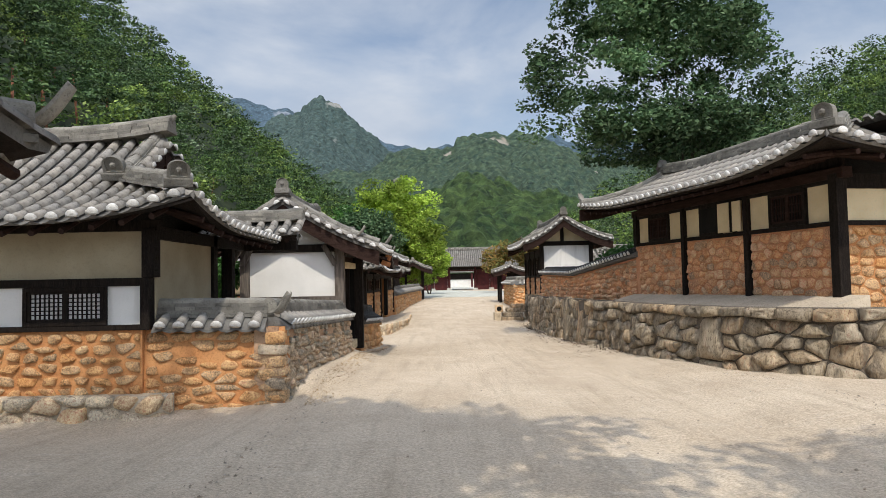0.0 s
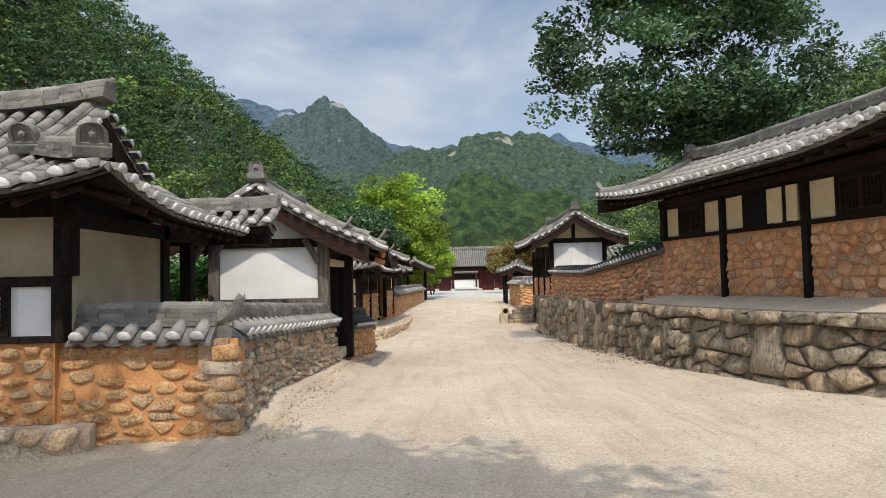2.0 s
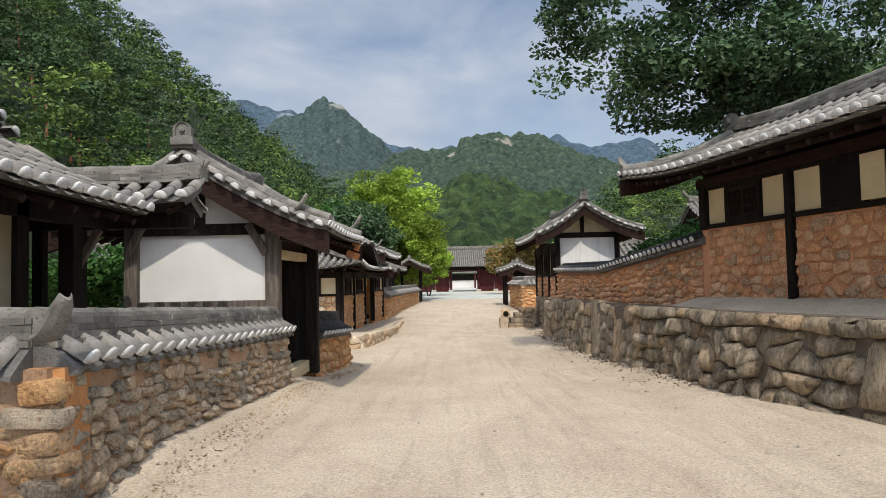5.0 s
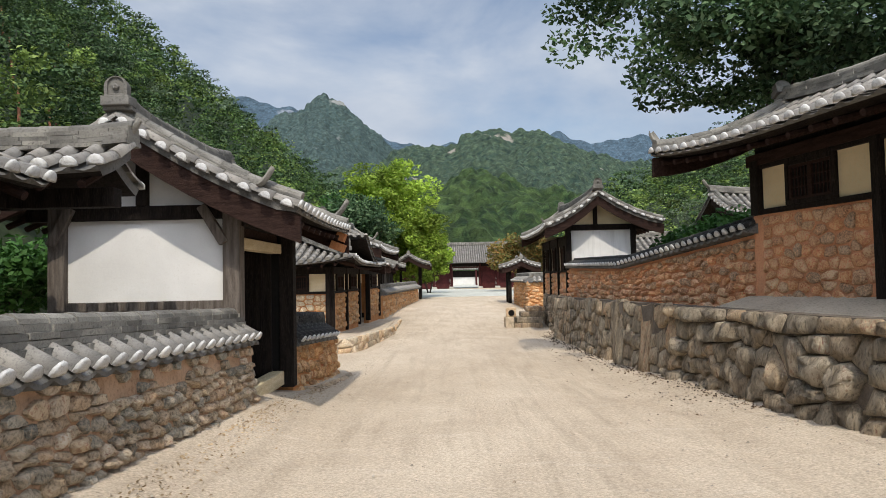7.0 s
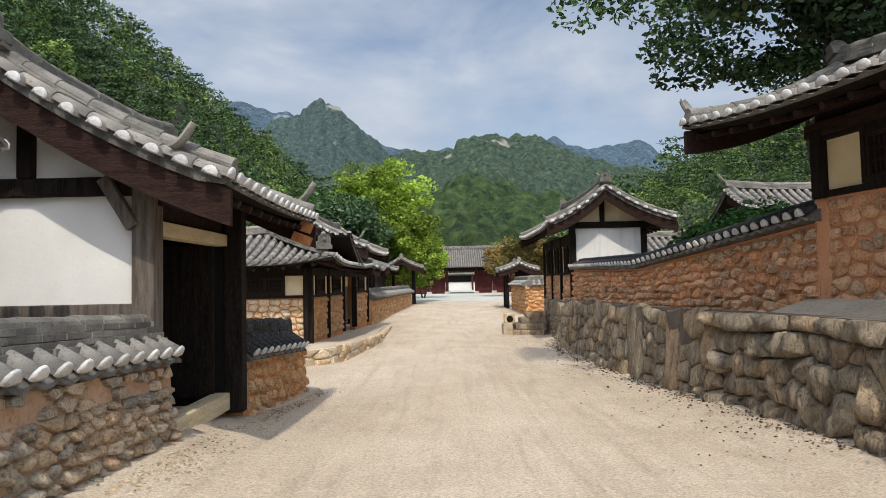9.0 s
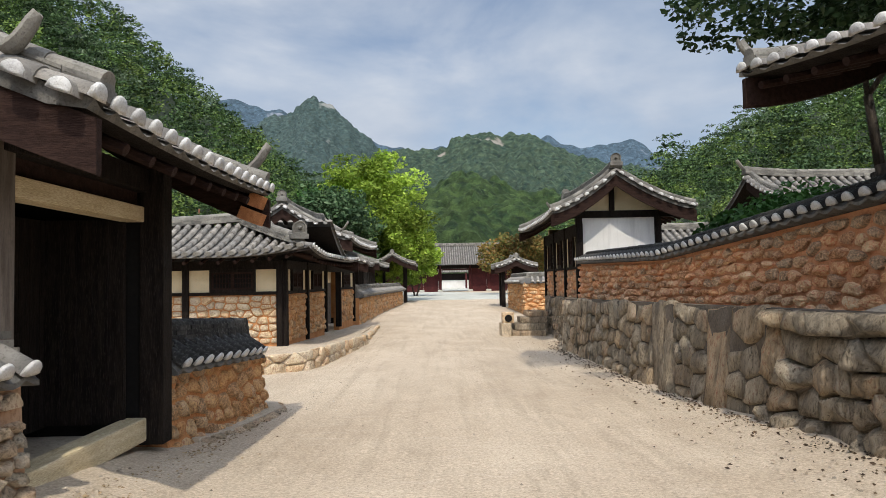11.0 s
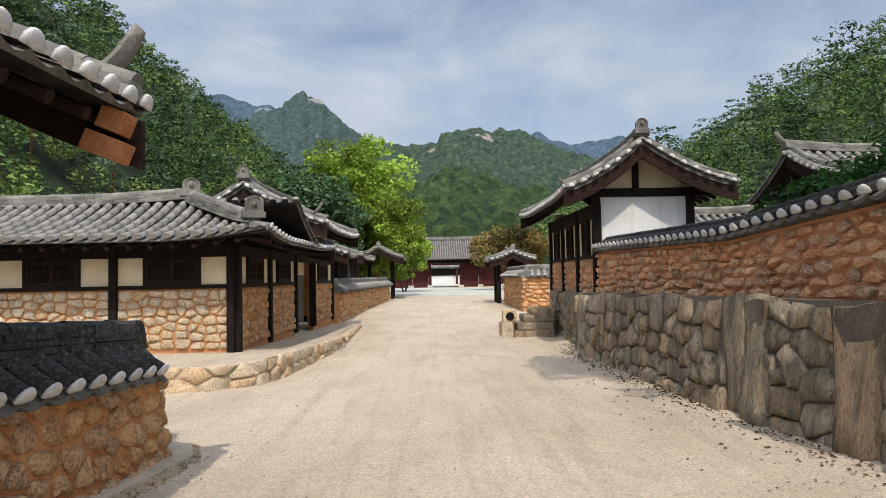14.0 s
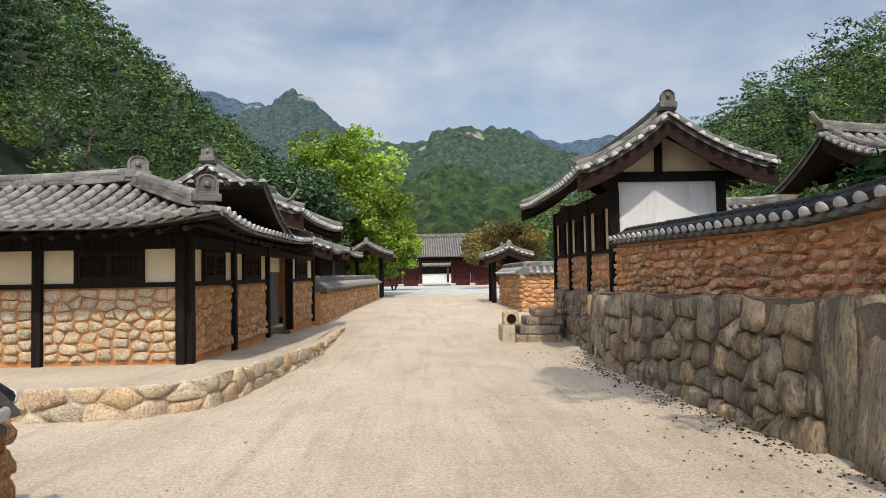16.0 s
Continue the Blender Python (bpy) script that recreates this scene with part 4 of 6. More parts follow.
# ---- low wall of the near yard ----
def low_wall():
    w = thing("low_wall", pose(0, 0, 0), "low ochre mud and field stone yard wall with grey tile capping", "wall")
    front = [(-4.40, 9.80), (-2.36, 9.86)]
    side = [(-2.38, 9.86), (-2.30, 13.0), (-2.22, 16.0)]
    for path, m, ms, seed, cw, ch, gp, bu in ((front, M_MUD, M_STONE_O, 11, 0.30, 0.15, 0.022, 0.04), (side, M_MUD_DULL, M_STONE_M, 12, 0.18, 0.165, 0.013, 0.07)):
        lo = along(path, lambda x, y: gz(x, y) - 0.08)
        hi = along(path, lambda x, y: 0.98 - 0.045 * (y - 9.8))
        c = wall_core("wall_face", path, lo, hi, 0.42, m, w, 0.06)
        stone_face(c, path, lo, along(path, lambda x, y: 0.93 - 0.045 * (y - 9.8)) if path is front else along(path, lambda x, y: 0.72 - 0.04 * (y - 9.8)), cw, ch, gp, bu, ms, seed, "stone", 300, 0.06, craggy=0.4 if path is side else 0.3, skip=0.0 if path is side else 0.1, worn=0.12 if path is side else 0.2)
    stone_face(c, side, along(side, lambda x, y: 0.70 - 0.04 * (y - 9.8)), along(side, lambda x, y: 0.95 - 0.045 * (y - 9.8)), 0.20, 0.125, 0.022, 0.016, M_STONE_M, 14, "stone", 100, 0.0, skip=0.45, flat=True)
    wall_cap(w, [(-4.25, 10.06, 1.15), (-2.62, 10.08, 1.13)], 0.33, 0.17, outer=(1, 0))
    wall_cap(w, [(-2.60, 9.98, 1.13), (-2.56, 13.0, 1.00), (-2.47, 16.05, 0.89)], 0.28, 0.16, outer=(1, 0))
    horn(w, (-2.50, 9.88, 1.20), (0.85, -0.5), 0.34)
    rng = random.Random(77)
    z = -0.12
    for i in range(6):
        hgt = rng.uniform(0.13, 0.2)
        a, b = rng.uniform(0.26, 0.5), rng.uniform(0.2, 0.34)
        m = Matrix.Translation((-2.36 - a / 2 + rng.uniform(0.0, 0.05), 9.84 + b / 2 - rng.uniform(0.0, 0.04), z + hgt / 2)) @ Matrix.Rotation(rng.uniform(-0.3, 0.3), 4, "Z") @ Matrix.Rotation(rng.uniform(-0.12, 0.12), 4, "Y")
        block("corner_stone", (-a / 2, -b / 2, -hgt / 2 + 0.008), (a / 2, b / 2, hgt / 2 - 0.008), M_STONE_M if i % 3 == 1 else M_STONE_O, w, 0.05, m=m)
        z += hgt
    return w


# ---- timber walls ----
def lattice(parent, x0, x1, z0, z1, y, paper=False, leaves=2, bars=None, ax="x"):
    """A window of wooden lattice leaves in a heavy frame, in the plane y, facing -y."""
    # without paper the pane is painted near-black for the unlit room behind
    win = block("window", (x0, y - 0.03, z0), (x1, y + 0.03, z1), M_DARK if not paper else M_PAPER, parent, 0.004)
    for a, b, c, d in ((x0, x1, z0, z0 + 0.06), (x0, x1, z1 - 0.06, z1), (x0, x0 + 0.06, z0 + 0.06, z1 - 0.06), (x1 - 0.06, x1, z0 + 0.06, z1 - 0.06)):
        block("frame", (a, y - 0.09, c), (b, y - 0.031, d), M_WOOD, win, 0.006)
    w = (x1 - x0 - 0.12) / leaves
    for k in range(leaves):
        a = x0 + 0.06 + k * w
        b = a + w
        bm = bmesh.new()
        for p, q, c, d in ((a, b, z0 + 0.06, z0 + 0.1), (a, b, z1 - 0.1, z1 - 0.06), (a, a + 0.04, z0 + 0.1, z1 - 0.1), (b - 0.04, b, z0 + 0.1, z1 - 0.1)):
            add_box(bm, (p, y - 0.07, c), (q, y - 0.031, d))
        nv, nh = bars or (max(3, round((w - 0.08) / 0.07)), max(3, round((z1 - z0 - 0.2) / 0.14)))
        for i in range(1, nv):
            x = a + 0.04 + (w - 0.08) * i / nv
            add_box(bm, (x - 0.008, y - 0.055, z0 + 0.1), (x + 0.008, y - 0.033, z1 - 0.1))
        for i in range(1, nh):
            z = z0 + 0.1 + (z1 - z0 - 0.2) * i / nh
            add_box(bm, (a + 0.04, y - 0.052, z - 0.008), (b - 0.04, y - 0.034, z + 0.008))
        part("lattice_leaf", bm, M_WOOD_BR if not paper else M_WOOD, win)
    return win


def bay(parent, x0, x1, zb, zs, zw, zt, mud, stone, seed, plaster=M_CREAM, win=(0.25, 0.75), paper=False, cw=0.26, ch=0.17, stones=True, gap=0.022, bulge=0.05, leaves=2, nowin=False, bars=None):
    """One bay between posts, in the plane y = 0 facing -y: mud and stone below, sill rail, window between plaster panels, beam."""
    c = wall_core("stone_wall", [(x0, 0.0), (x1, 0.0)], lambda s: zb, lambda s: zs, 0.2, mud, parent)
    if stones:
        stone_face(c, [(x0, -0.0), (x1, -0.0)], lambda s: zb, lambda s: zs - 0.02, cw, ch, gap, bulge, stone, seed)
    block("sill_rail", (x0, -0.06, zs), (x1, 0.08, zs + 0.08), M_WOOD, parent)
    L = x1 - x0
    a, b = x0 + L * win[0], x0 + L * win[1]
    if nowin:
        block("plaster_panel", (x0, 0.0, zs + 0.08), (x1, 0.1, zw), plaster, parent, 0.0)
    else:
        block("plaster_panel", (x0, 0.0, zs + 0.08), (a, 0.1, zw), plaster, parent, 0.0)
        block("plaster_panel", (b, 0.0, zs + 0.08), (x1, 0.1, zw), plaster, parent, 0.0)
        lattice(parent, a, b, zs + 0.08, zw, 0.02, paper, leaves, bars)
    block("beam", (x0, -0.06, zw), (x1, 0.1, zt), M_WOOD, parent)


def moved(house, m, before):
    """Carries the parts made under a house since before to the side given by m."""
    for ob in house.children:
        if ob not in before:
            ob.matrix_basis = m @ ob.matrix_basis


def row(house, m, xs, zb, zs, zw, zt, mud, stone, seed, wins, post=0.15, post_mat=M_WOOD, post_z=None, first_z=None, last_z=None, **kw):
    """Bays and posts along a wall; wins: the window's span in each bay, () for plaster alone, None for an opening."""
    before = set(house.children)
    for i, (a, b) in enumerate(zip(xs, xs[1:])):
        w = wins[i]
        if w is not None:
            bay(house, a + post / 2, b - post / 2, zb, zs, zw, zt, mud, stone, seed + i, win=w if w else (0.3, 0.7), nowin=not w, **kw)
    for k, x in enumerate(xs):
        block("post", (x - post / 2, -0.09, first_z if first_z and not k else last_z if last_z and k == len(xs) - 1 else zb - 0.1 if post_z is None else post_z), (x + post / 2, 0.1, zt), post_mat, house, 0.015)
    moved(house, m, before)


retaining_wall()
low_wall()


def gable_fill(house, x0, x1, y, z0, zr, material, xr=None, t=0.08):
    """The triangle of a gable, with a king post and a collar beam."""
    xr = (x0 + x1) / 2 if xr is None else xr
    bm = bmesh.new()
    f = [bm.verts.new(v) for v in ((x0, y, z0), (x1, y, z0), (xr, y, zr))]
    k = [bm.verts.new(v) for v in ((x0, y + t, z0), (x1, y + t, z0), (xr, y + t, zr))]
    bm.faces.new(f)
    bm.faces.new(k[::-1])
    for i in range(3):
        j = (i + 1) % 3
        bm.faces.new((f[j], f[i], k[i], k[j]))
    part("gable_panel", bm, material, house)
    beam("king_post", (xr, y - 0.03, z0), (xr, y - 0.03, zr - 0.1), 0.14, 0.14, M_WOOD, house)


def gable_roof(house, xr, zr, half_l, half_r, zl, zrt, y0, y1, sag=0.12, limit=300, lime=True, finials=(1, 0), lift=0.12, rear_verge=True, left=True):
    """A saddle roof with its ridge along y from y0 to y1."""
    R = Slope((xr + half_r, y0, zrt), (xr + half_r, y1, zrt), (-1, 0), half_r, zr - zrt, sag, lift, lift)
    sl = [R]
    if left:
        sl.append(Slope((xr - half_l, y1, zl), (xr - half_l, y0, zl), (1, 0), half_l, zr - zl, sag, lift, lift))
    for s in sl:
        tiled(house, s, limit=limit, lime=lime)
    for y, out, on in ((y0, (0, -1), True), (y1, (0, 1), rear_verge)):
        if not on:
            continue
        for s in sl:
            a = 0.0 if (s is R) == (y == y0) else s.L
            cv = [s.P(a, s.W * i / 8) for i in range(9)]
            verge(house, cv, out, lime)
    ridge(house, (xr, y0 - 0.02, zr - 0.02), (xr, y1 + 0.02, zr - 0.02))
    if finials[0]:
        finial(house, (xr, y0 - 0.06, zr + 0.24), (0, -1), 0.28, 0.26)
    if finials[1]:
        finial(house, (xr, y1 + 0.06, zr + 0.24), (0, 1), 0.28, 0.26)


# ---- gatehouse ----
def gatehouse():
    h = thing("gatehouse", pose(-3.62, 15.95, 0), "timber gatehouse with white plaster gable wall and grey tiled roof", "gatehouse")
    b = 1.15
    for x in (-1.1, b):
        block("post", (x - 0.11, -0.09, -0.2), (x + 0.11, 0.13, 2.55), M_WOOD_W, h, 0.015, "grey weathered squared post")
    block("post", (b + 0.05, 2.12, -0.2), (b + 0.28, 2.34, 2.45), M_WOOD, h, 0.015)
    block("post", (-1.2, 2.12, -0.2), (-0.98, 2.34, 2.45), M_WOOD, h, 0.015)
    block("plaster_panel", (-0.99, 0.0, 1.27), (b - 0.11, 0.1, 2.32), M_WHITE, h, 0.0, "smooth white plaster panel")
    block("rail", (-0.99, -0.05, 1.15), (b - 0.11, 0.1, 1.27), M_WOOD_W, h)
    block("wall_below", (-0.99, 0.0, -0.1), (b - 0.11, 0.12, 1.15), M_MUD_DULL, h, 0.0)
    block("beam", (-1.5, -0.08, 2.32), (b + 0.35, 0.1, 2.5), M_WOOD, h)
    gable_fill(h, -1.6, 1.6, 0.0, 2.5, 3.5, M_WHITE, 0.0)
    for x, d in ((-0.9, -0.3), (0.78, 0.34)):
        beam("brace", (x + d * 0.85, -0.10, 2.0), (x - 0.0, -0.10, 2.48), 0.1, 0.12, M_WOOD_W, h)
    beam("brace", (-0.4, -0.12, 2.5), (-0.72, -0.12, 3.05), 0.1, 0.1, M_WOOD, h)
    # the street door
    block("lintel", (b - 0.1, 0.13, 1.93), (b + 0.10, 2.12, 2.08), M_SILL, h, 0.012, "pale worn timber lintel")
    block("tie_beam", (b - 0.1, 0.0, 2.22), (b + 0.14, 2.4, 2.44), M_WOOD, h)
    block("board_panel", (b - 0.02, 0.13, 2.08), (b + 0.03, 2.12, 2.22), M_WOOD_BR, h, 0.0)
    block("threshold", (b - 0.1, 0.13, -0.16), (b + 0.12, 2.14, 0.06), M_SILL, h, 0.02, "pale yellowish timber threshold beam")
    for i in range(6):
        y = 1.15 + 0.16 * i
        block("door_plank", (b - 0.85 + 0.01, y, 0.0), (b - 0.80, y + 0.155, 1.95), M_WOOD, h, 0.004)
    for i in range(5):
        block("door_plank", (b - 0.80 + 0.15 * i, 2.02, 0.02), (b - 0.655 + 0.15 * i, 2.08, 1.95), M_WOOD, h, 0.004)
    # back and side walls near-black, the gateway's inner shade painted in
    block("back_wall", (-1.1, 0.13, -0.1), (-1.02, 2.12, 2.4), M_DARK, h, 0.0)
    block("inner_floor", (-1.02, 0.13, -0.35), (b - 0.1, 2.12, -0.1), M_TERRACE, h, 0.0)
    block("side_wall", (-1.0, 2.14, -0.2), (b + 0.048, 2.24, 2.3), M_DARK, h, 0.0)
    gable_roof(h, -0.05, 3.52, 2.1, 2.2, 2.45, 2.34, -0.59, 3.42, 0.10, 300, lift=0.04)
    for x, z, w, t in ((2.04, 2.25, 0.16, 0.15), (1.98, 2.08, 0.26, 0.14)):
        block("eave_block", (-w / 2, -0.1, -t / 2), (w / 2, 0.1, t / 2), M_WOOD_NEW, h, 0.008, "fresh orange cut timber block", Matrix.Translation((x, 3.22, z)) @ Matrix.Rotation(radians(22), 4, "Y"))
    horn(h, (1.6, -0.6, 2.66), (0.9, 0.0), 0.26)
    horn(h, (1.82, 3.35, 2.62), (0.9, 0.0), 0.36)
    bm = bmesh.new()
    rng = random.Random(3)
    for i in range(40):
        o = Vector((1.24, 2.4 + rng.uniform(-0.08, 0.12), 1.95 + rng.uniform(-0.05, 0.1)))
        add_pole(bm, o, o + Vector((rng.uniform(-0.15, 0.15), rng.uniform(-0.12, 0.12), rng.uniform(-0.28, 0.02))), 0.004, 0.002, 3)
    part("straw_bundle", bm, M_SILL, h, "frayed straw bundle tied on the post")


gatehouse()


def pier_wall():
    w = thing("yard_wall", pose(0, 0, 0), "ochre mud and stone wall end with dark tile capping", "wall")
    path = [(-2.28, 18.42), (-2.05, 20.3), (-1.98, 21.05), (-2.2, 21.45), (-3.0, 21.6), (-6.5, 21.9)]
    lo = along(path, lambda x, y: gz(x, y) - 0.1)
    hi = lambda s: 0.52 - 0.05 * min(s, 3.0)
    c = wall_core("wall_face", path, lo, hi, 0.4, M_MUD, w, 0.08)
    stone_face(c, path, lo, lambda s: 0.50 - 0.05 * min(s, 3.0), 0.23, 0.19, 0.020, 0.055, M_STONE_O, 31, batter=0.08, craggy=0.4)
    wall_cap(w, [(-2.55, 18.42, 0.70), (-2.38, 20.2, 0.62), (-2.35, 21.0, 0.57)], 0.36, 0.24, outer=(1, 0), tile=TILE_OLD)
    wall_cap(w, [(-2.3, 21.2, 0.56), (-3.2, 21.35, 0.55), (-6.5, 21.6, 0.55)], 0.36, 0.24, outer=(1, 1), tile=TILE_OLD)
    base = [(-2.14, 18.9), (-1.86, 20.4), (-1.76, 21.1), (-1.95, 21.6), (-2.7, 21.85)]
    lo2 = along(base, lambda x, y: gz(x, y) - 0.15)
    hi2 = along(base, lambda x, y: gz(x, y) + 0.05)
    wall_core("footing", base, lo2, hi2, 0.5, M_TERRACE, w)
    stone_face(w, base, lo2, hi2, 0.24, 0.2, 0.012, 0.09, M_STONE_M, 33, "footing_stone", craggy=0.5)


pier_wall()


# ---- house A, nearest ----
def near_house():
    h = thing("near_house", pose(-4.25, 9.78, 0), "tiled house with ochre stone base and paper lattice windows", "house")
    row(h, pose(0, 0, 0), [-5.4, -2.7, -0.08], 0.02, 0.98, 1.62, 1.74, M_MUD, M_STONE_O, 41, [(0.15, 0.6), (0.31, 0.80)], plaster=M_WHITE, paper=True, cw=0.3, ch=0.17, gap=0.03, post=0.14, post_z=0.98, bars=(7, 6))
    # upper band under the eave, its shade painted into the plaster
    block("plaster_panel", (-5.4, 0.02, 1.74), (-0.17, 0.12, 2.42), M_PLASTER_SHADE, h, 0.0, "plaster band with eave shade put into its colour")
    block("beam", (-5.5, -0.06, 2.42), (0.1, 0.12, 2.58), M_WOOD, h)
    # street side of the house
    # same darkened plaster, eave shade in its colour
    block("plaster_panel", (-0.1, 0.1, 0.0), (0.0, 2.5, 2.3), M_PLASTER_SHADE, h, 0.0)
    block("post", (-0.15, 2.45, -0.1), (0.06, 2.66, 2.5), M_WOOD, h)
    block("beam", (-0.12, 0.1, 2.3), (0.06, 4.6, 2.5), M_WOOD, h)
    block("post", (-0.15, 3.55, -0.1), (0.04, 3.75, 2.4), M_WOOD, h)
    # near-black wall, with the shade behind the house front in its colour
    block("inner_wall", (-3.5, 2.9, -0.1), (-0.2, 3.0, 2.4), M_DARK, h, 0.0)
    block("post", (-0.12, -0.1, 1.74), (0.06, 0.14, 2.45), M_WOOD, h)
    # plinth stones
    path = [(-6.0, -0.22), (0.05, -0.22), (0.35, -0.12)]
    f = wall_core("plinth", path, lambda s: -0.45, lambda s: 0.06, 0.5, M_TERRACE, h)
    stone_face(f, path, lambda s: -0.4, lambda s: 0.08, 0.38, 0.24, 0.014, 0.08, M_STONE_P, 47, craggy=0.4)
    # roof: front slope hipped at the street corner, gable above it
    front = Slope((-7.0, -1.05, 2.5), (1.0, -1.05, 2.5), (0, 1), 2.9, 1.62, 0.16, 0, 0.36, None, 1.0, 2.4, gab1=1.55)
    tiled(h, front, limit=300, step=0.3)
    side = Slope((1.0, -1.05, 2.5), (1.0, 3.5, 2.44), (-1, 0), 1.5, 0.75, 0.06, 0.36, 0.0, 1.0, None, 2.4)
    tiled(h, side)
    back = Slope((-0.6, 4.75, 2.5), (-7.0, 4.75, 2.5), (0, -1), 2.9, 1.62, 0.16)
    tiled(h, back, tiles=False, rafters=False)
    gx = 1.0 - 1.55
    cv = [front.P(front.L - 1.56, 1.55 + (2.9 - 1.55) * i / 6) for i in range(7)]
    verge(h, cv, (1, 0), board=True)
    cb = [Vector((gx, 4.75 - 2.9 * i / 6 - 0.0, 2.5 + 1.62 * i / 6)) for i in range(3, 7)]
    verge(h, cb, (1, 0))
    bm = bmesh.new()
    vs = [(gx - 0.2, 0.4, 3.1), (gx - 0.2, 3.4, 3.1), (gx - 0.2, 1.85, 4.0)]
    bm.faces.new([bm.verts.new(v) for v in vs])
    r = bmesh.ops.extrude_face_region(bm, geom=list(bm.faces))
    bmesh.ops.translate(bm, vec=(-0.08, 0, 0), verts=[v for v in r["geom"] if isinstance(v, bmesh.types.BMVert)])
    part("gable_boards", bm, M_WOOD, h)
    ridge(h, (-7.0, 1.85, 4.08), (gx + 0.1, 1.85, 4.1), 0, 0.18, 1.25)
    horn(h, (gx - 0.1, 1.85, 4.36), (1, 0), 0.28)
    p0, p1 = front.P(front.L - 1.62, 1.5), front.P(front.L - 1.62, 2.9)
    ridge(h, p1 + Vector((-0.1, 0, 0)), p0 + Vector((-0.1, 0, 0.02)), 0, 0.03, 0.8, 0.08, "descending_ridge")
    q0, q1 = front.P(front.L - 1.6, 1.55), front.P(front.L - 0.35, 0.35)
    ridge(h, q0, q1 + Vector((0, 0, 0.05)), 0, 0.04, 0.95, 0.0, "corner_ridge")
    finial(h, p0 + Vector((-0.1, -0.12, 0.12)), (0, -1), 0.32, 0.28, 0.5)
    finial(h, q1 + Vector((0.05, -0.1, 0.18)), (0.5, -1), 0.30, 0.26, 0.4)


near_house()


def side_gate():
    h = thing("side_gate", pose(-4.2, 14.2, 0), "small tiled side gate between house and gatehouse", "gate")
    for x in (-0.95, -0.42):
        block("post", (x - 0.07, -0.07, -0.1), (x + 0.07, 0.07, 2.45), M_WOOD, h)
    block("beam", (-1.4, -0.09, 2.3), (1.1, 0.09, 2.5), M_WOOD, h)
    beam("brace", (-0.42, -0.1, 1.75), (-0.1, -0.1, 2.3), 0.08, 0.1, M_WOOD_W, h)
    f = Slope((-1.3, -0.62, 2.58), (1.22, -0.62, 2.58), (0, 1), 0.66, 0.34, 0.03, 0, 0.06)
    k = Slope((1.0, 0.7, 2.58), (-1.3, 0.7, 2.58), (0, -1), 0.66, 0.34, 0.03)
    tiled(h, f)
    tiled(h, k, rafters=False)
    ridge(h, (-1.3, 0.04, 2.9), (1.25, 0.04, 2.9), 0, 0.05)
    horn(h, (1.12, 0.04, 3.04), (1, 0), 0.22)


side_gate()


